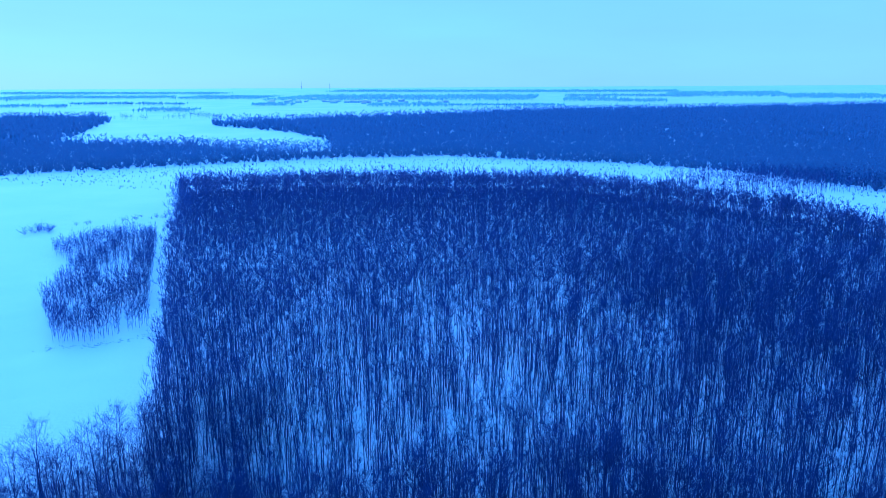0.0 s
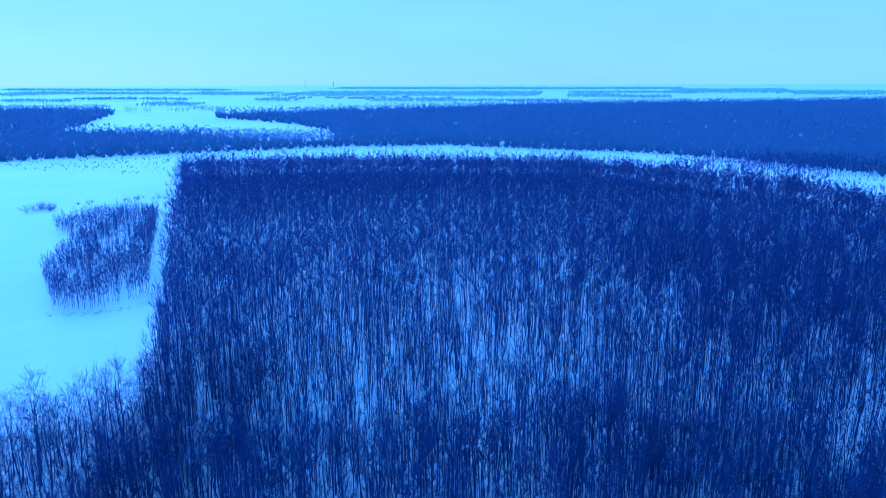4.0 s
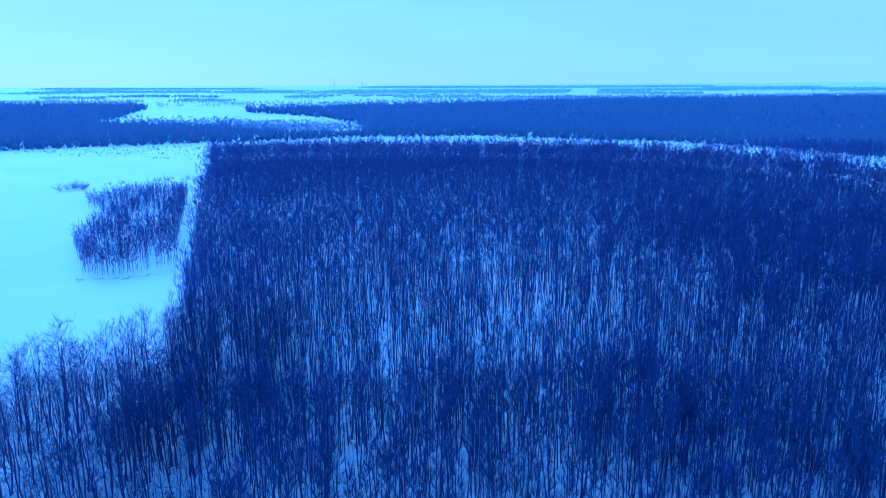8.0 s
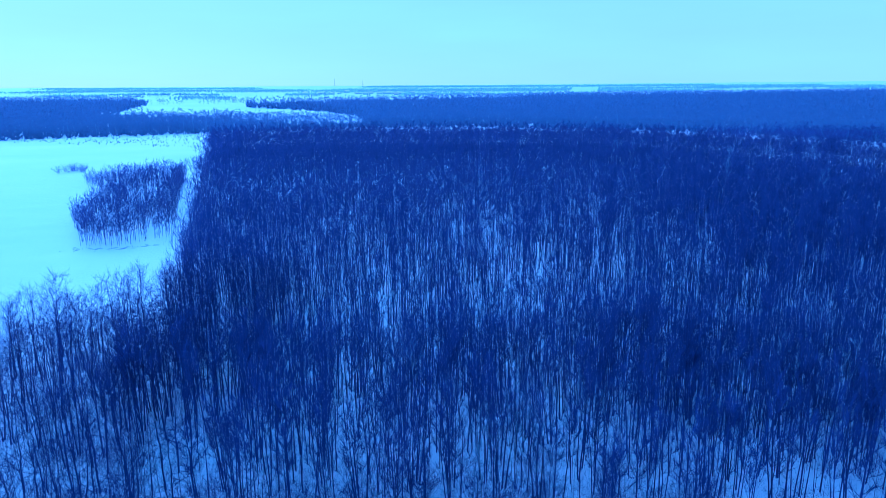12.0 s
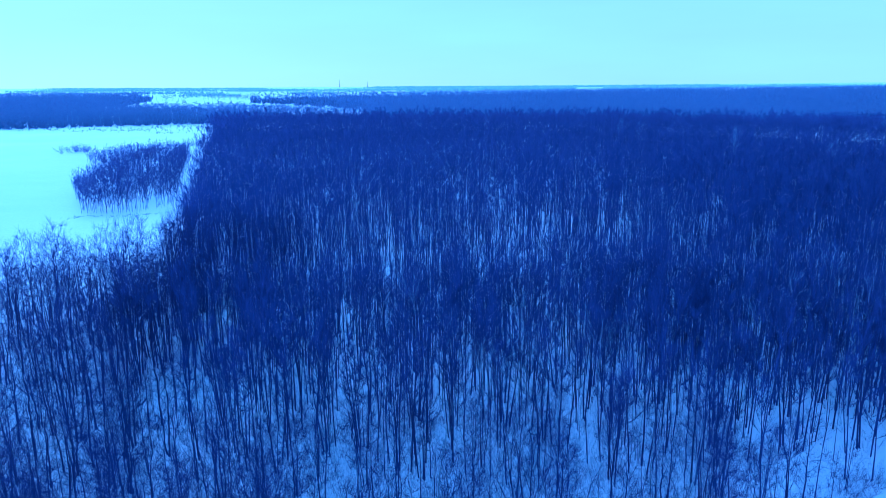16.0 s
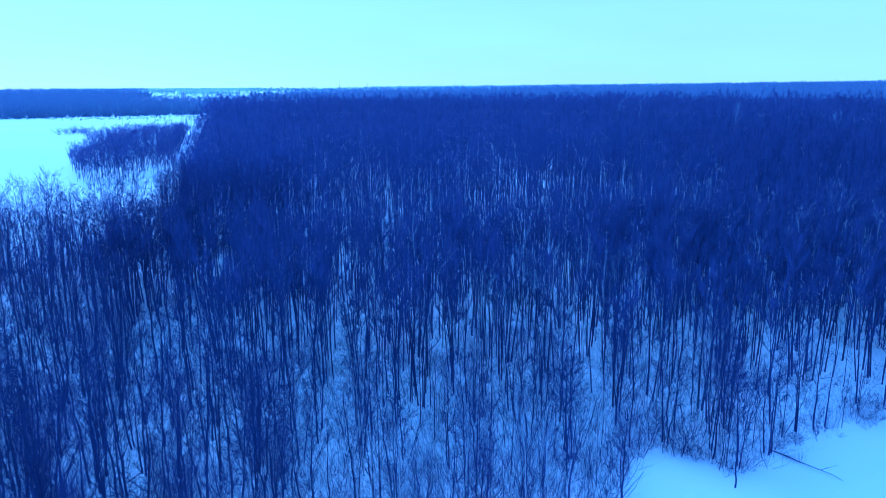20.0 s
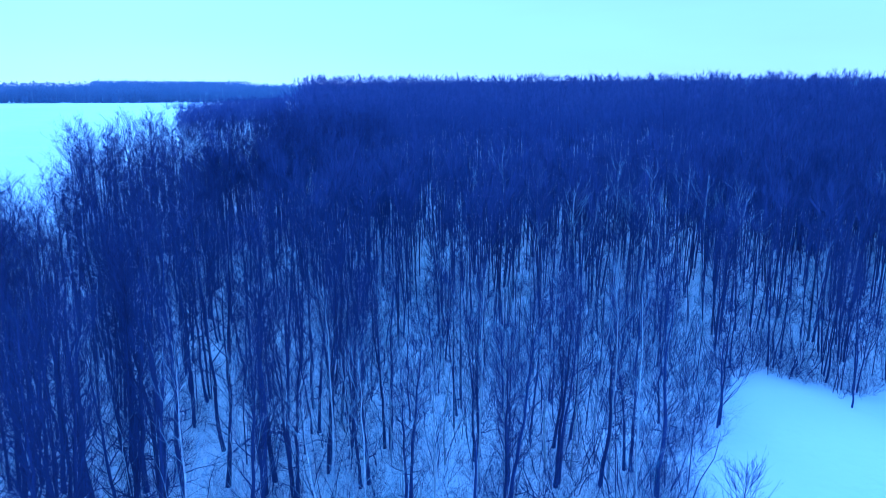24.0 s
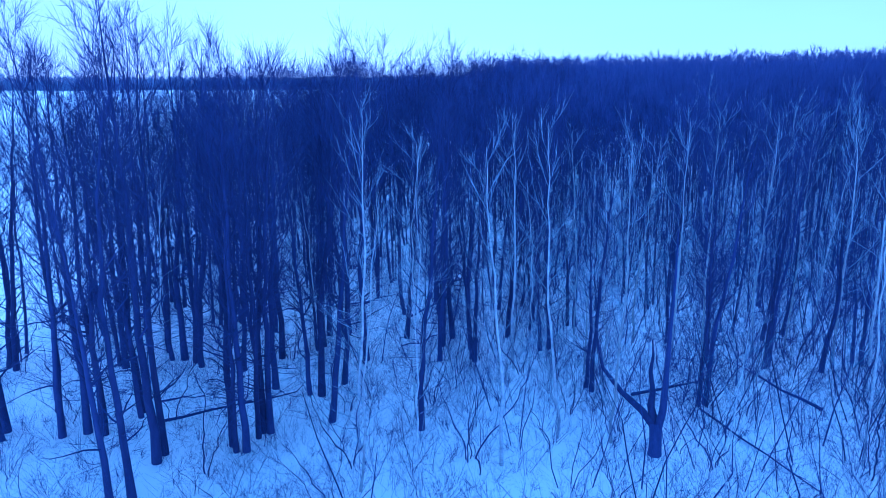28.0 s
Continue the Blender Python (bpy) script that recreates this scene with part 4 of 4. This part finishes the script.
old = new("split_tree")
base = Sprout()
base.tube([(0, 0, -0.3), (0.02, 0, 0.5), (0, 0.05, 1.2), (-0.05, 0.05, 1.9)], [0.42, 0.34, 0.33, 0.36], 10)
BOUGHS = [[(-0.15, 0, 1.7), (-0.8, 0.1, 2.4), (-2.0, 0.3, 3.2), (-3.1, 0.4, 4.4), (-3.5, 0.5, 6.0), (-3.6, 0.6, 7.6)],
         [(0.1, 0, 1.7), (0.3, 0, 2.6), (0.35, 0.1, 4.5), (0.4, 0.1, 7.0), (0.5, 0.0, 10.0), (0.5, 0.0, 12.5)],
         [(-0.1, 0.1, 1.8), (-0.35, 0.1, 2.8), (-0.3, 0.2, 3.6), (-0.5, 0.3, 4.6), (-0.4, 0.3, 5.6), (-0.5, 0.4, 6.4)]]
for name, sprout in [("trunk", base)] + [("limb", None)] * 3:
    if sprout is None:
        sprout = Sprout()
        sprout.tube(BOUGHS.pop(), [0.24, 0.2, 0.15, 0.11, 0.07, 0.02], 8)
    v, f = sprout.arrays()
    new(name, tri_mesh(name, v, f, BARK)).parent = old
old.matrix_basis = pose(-4.9, 35.6, float(ground_z(-4.9, 35.6)))
tagged(old, "old thick tree trunk split low into crooked limbs, in snow", "tree")


def fallen(x0, y0, x1, y1, radius, lift, seed):
    """A fallen stem lying on the snow with a few broken branches."""
    r = np.random.default_rng(seed)
    root = new("fallen_trunk")
    a = np.array([x0, y0, float(ground_z(x0, y0)) + radius * 0.7])
    b = np.array([x1, y1, float(ground_z(x1, y1)) + lift])
    q = np.linspace(0, 1, 6)[:, None]
    pts = a + (b - a) * q + r.normal(0, 0.06, (6, 3)) * [1, 1, 0.3]
    t = Sprout()
    t.tube(pts, np.linspace(radius, 0.03, 6), 7)
    v, f = t.arrays()
    new("stem", tri_mesh("stem", v, f, BARK)).parent = root
    for i in range(5):
        p = pts[1 + i % 5]
        w = (b - a) / np.linalg.norm(b - a) * 0.7 + r.normal(0, 0.5, 3) + np.array([0, 0, 0.5])
        k = Sprout()
        k.tube([p, p + w * 0.8, p + w * 1.7 + r.normal(0, 0.1, 3)], [0.035, 0.02, 0.006], 4)
        v, f = k.arrays()
        new("branch", tri_mesh("branch", v, f, TWIG)).parent = root
    tagged(root, "fallen bare tree stem lying on the snow", "fallen tree", "fallen stems")


for k, row in enumerate([(-3.3, 42.5, 3.2, 34.6, 0.07, 0.25), (-7.5, 42.8, -3.0, 44.6, 0.12, 1.2), (3.5, 45.0, -2.0, 47.5, 0.11, 1.6),
                         (-28.9, 51.3, -27.0, 57.5, 0.12, 1.0), (37.5, 81.0, 42.0, 75.0, 0.07, 0.3), (-33.0, 27.0, -25.0, 30.5, 0.10, 2.2)]):
    fallen(*row, 900 + k)

# a crowd of thin leaning saplings beside the clearing
WAND = [grow_simple(950 + i, 4.2 + 0.6 * i, 0.026, 0.2, 1.7, 8, 34, 0.011, 1.3, 4, stems=1 + i % 3, splay=0.4, fluff=0.5, rise=(0.3, 1.0), lean=0.22) for i in range(7)]
x, y = scatter(-22, 40, 24, 92, 2.2, rng)
d = np.hypot(x, y)
ok = inside(WOOD, x, y) & (d > 26) & (rng.uniform(size=len(x)) < np.clip(0.2 + (x + 10) / 36, 0.12, 0.65))
v, f, k = spread(WAND, x[ok], y[ok], rng.uniform(0.6, 1.25, ok.sum()), rng)
tagged(new("sapling_thicket", tri_mesh("sapling_thicket", v, f, BARK, True, k, TWIG)), "crowd of thin bare saplings beside the snowy clearing", "thicket", kind="stuff")

x, y = scatter(-25, 30, 40, 100, 2.6, rng)
ok = inside(WOOD, x, y) & (rng.uniform(size=len(x)) < 0.16)
v, f, k = spread(WAND, x[ok], y[ok], rng.uniform(0.7, 1.4, ok.sum()), rng)
tagged(new("frosted_saplings", tri_mesh("frosted_saplings", v, f, TWIG, True, k, FROSTED)), "thin saplings with pale frosted twigs in the birch wood", "thicket", kind="stuff")

# low thicket round the rim of the clearing
RIM = [(5, 27), (9, 40), (11, 55), (14, 63), (16, 70), (19, 76), (22, 80.5), (26, 78), (31, 75), (37, 79), (45, 84.5), (55, 88.5), (110, 92)]
rx, ry = [], []
for (x0, y0), (x1, y1) in zip(RIM, RIM[1:]):
    n = int(math.hypot(x1 - x0, y1 - y0) * 2.2)
    q, w = rng.uniform(0, 1, n), rng.normal(-1.4, 1.5, n)
    long = math.hypot(x1 - x0, y1 - y0)
    rx.append(x0 + (x1 - x0) * q + (y1 - y0) / long * w)
    ry.append(y0 + (y1 - y0) * q - (x1 - x0) / long * w)
x, y = np.concatenate(rx), np.concatenate(ry)
v, f, k = spread(ARCH, x, y, rng.uniform(0.6, 1.8, len(x)), rng)
tagged(new("rim_thicket", tri_mesh("rim_thicket", v, f, TWIG)), "low bare thicket round the rim of the clearing", "thicket", kind="stuff")

# ---- far village and masts ----
WALL = two_scale("house_wall", (0.42, 0.45, 0.48), (0.60, 0.63, 0.66), 0.6, (1, 1, 1), bump=0)
ROOF = two_scale("snowy_roof", (0.72, 0.64, 0.62), (0.86, 0.80, 0.78), 0.5, (1, 1, 1), bump=0)
STEEL = two_scale("mast_steel", (0.13, 0.115, 0.14), (0.20, 0.17, 0.19), 0.5, (1, 1, 1), bump=0)


def make_house(wide, deep, high):
    root = new("house")
    x, y = wide / 2, deep / 2
    v = [(-x, -y, -1), (x, -y, -1), (x, y, -1), (-x, y, -1), (-x, -y, high), (x, -y, high), (x, y, high), (-x, y, high), (-x, 0, high * 1.6), (x, 0, high * 1.6)]
    f = [(0, 1, 5), (0, 5, 4), (1, 2, 6), (1, 6, 5), (2, 3, 7), (2, 7, 6), (3, 0, 4), (3, 4, 7), (4, 7, 8), (5, 9, 6)]
    new("wall", tri_mesh("wall", v, f, WALL, False)).parent = root
    e, t = 0.6, 0.25
    rv = []
    for up in (0.05, 0.05 + t):
        rv += [(-x - e, -y - e, high - 0.3 + up), (x + e, -y - e, high - 0.3 + up), (x + e, 0, high * 1.6 + up), (-x - e, 0, high * 1.6 + up), (x + e, y + e, high - 0.3 + up), (-x - e, y + e, high - 0.3 + up)]
    rf = [(6, 7, 8), (6, 8, 9), (9, 8, 10), (9, 10, 11), (0, 2, 1), (0, 3, 2), (3, 4, 2), (3, 5, 4), (0, 1, 7), (0, 7, 6), (5, 11, 10), (5, 10, 4),
          (0, 6, 9), (0, 9, 3), (3, 9, 11), (3, 11, 5), (1, 2, 8), (1, 8, 7), (2, 4, 10), (2, 10, 8)]
    new("roof", tri_mesh("roof", rv, rf, ROOF, False)).parent = root
    return tagged(root, "small far house with a snow-covered gabled roof", "house", "houses of the far village")


for i in range(34):
    q = rng.uniform()
    px, py = -560 + 520 * q + rng.normal(0, 30), 2330 - 60 * q + rng.normal(0, 70)
    m = pose(px, py, float(ground_z(px, py)), 0, 0, rng.uniform(-40, 40))
    if i < 3:
        house = make_house(11 + 3 * i, 8 + i, 3.5 + i)
        house.matrix_basis = m
        homes = [house] if i == 0 else homes + [house]
    else:
        copy_thing(homes[i % 3], m)
for px, py, high in ((-895, 4520, 48), (-720, 4550, 34)):
    mast = new("mast")
    pole, arms = Sprout(), Sprout()
    pole.tube([(0, 0, -1), (0, 0, high * 0.5), (0, 0, high)], [1.6, 1.0, 0.5], 6)
    arms.tube([(-2.5, 0, high * 0.8), (2.5, 0, high * 0.8)], [0.5, 0.5], 5)
    for name, sp in (("pole", pole), ("crossarm", arms)):
        v, f = sp.arrays()
        new(name, tri_mesh(name, v, f, STEEL)).parent = mast
    mast.matrix_basis = pose(px, py, float(ground_z(px, py)))
    tagged(mast, "tall slim grey mast on the far plain", "mast", "far masts")
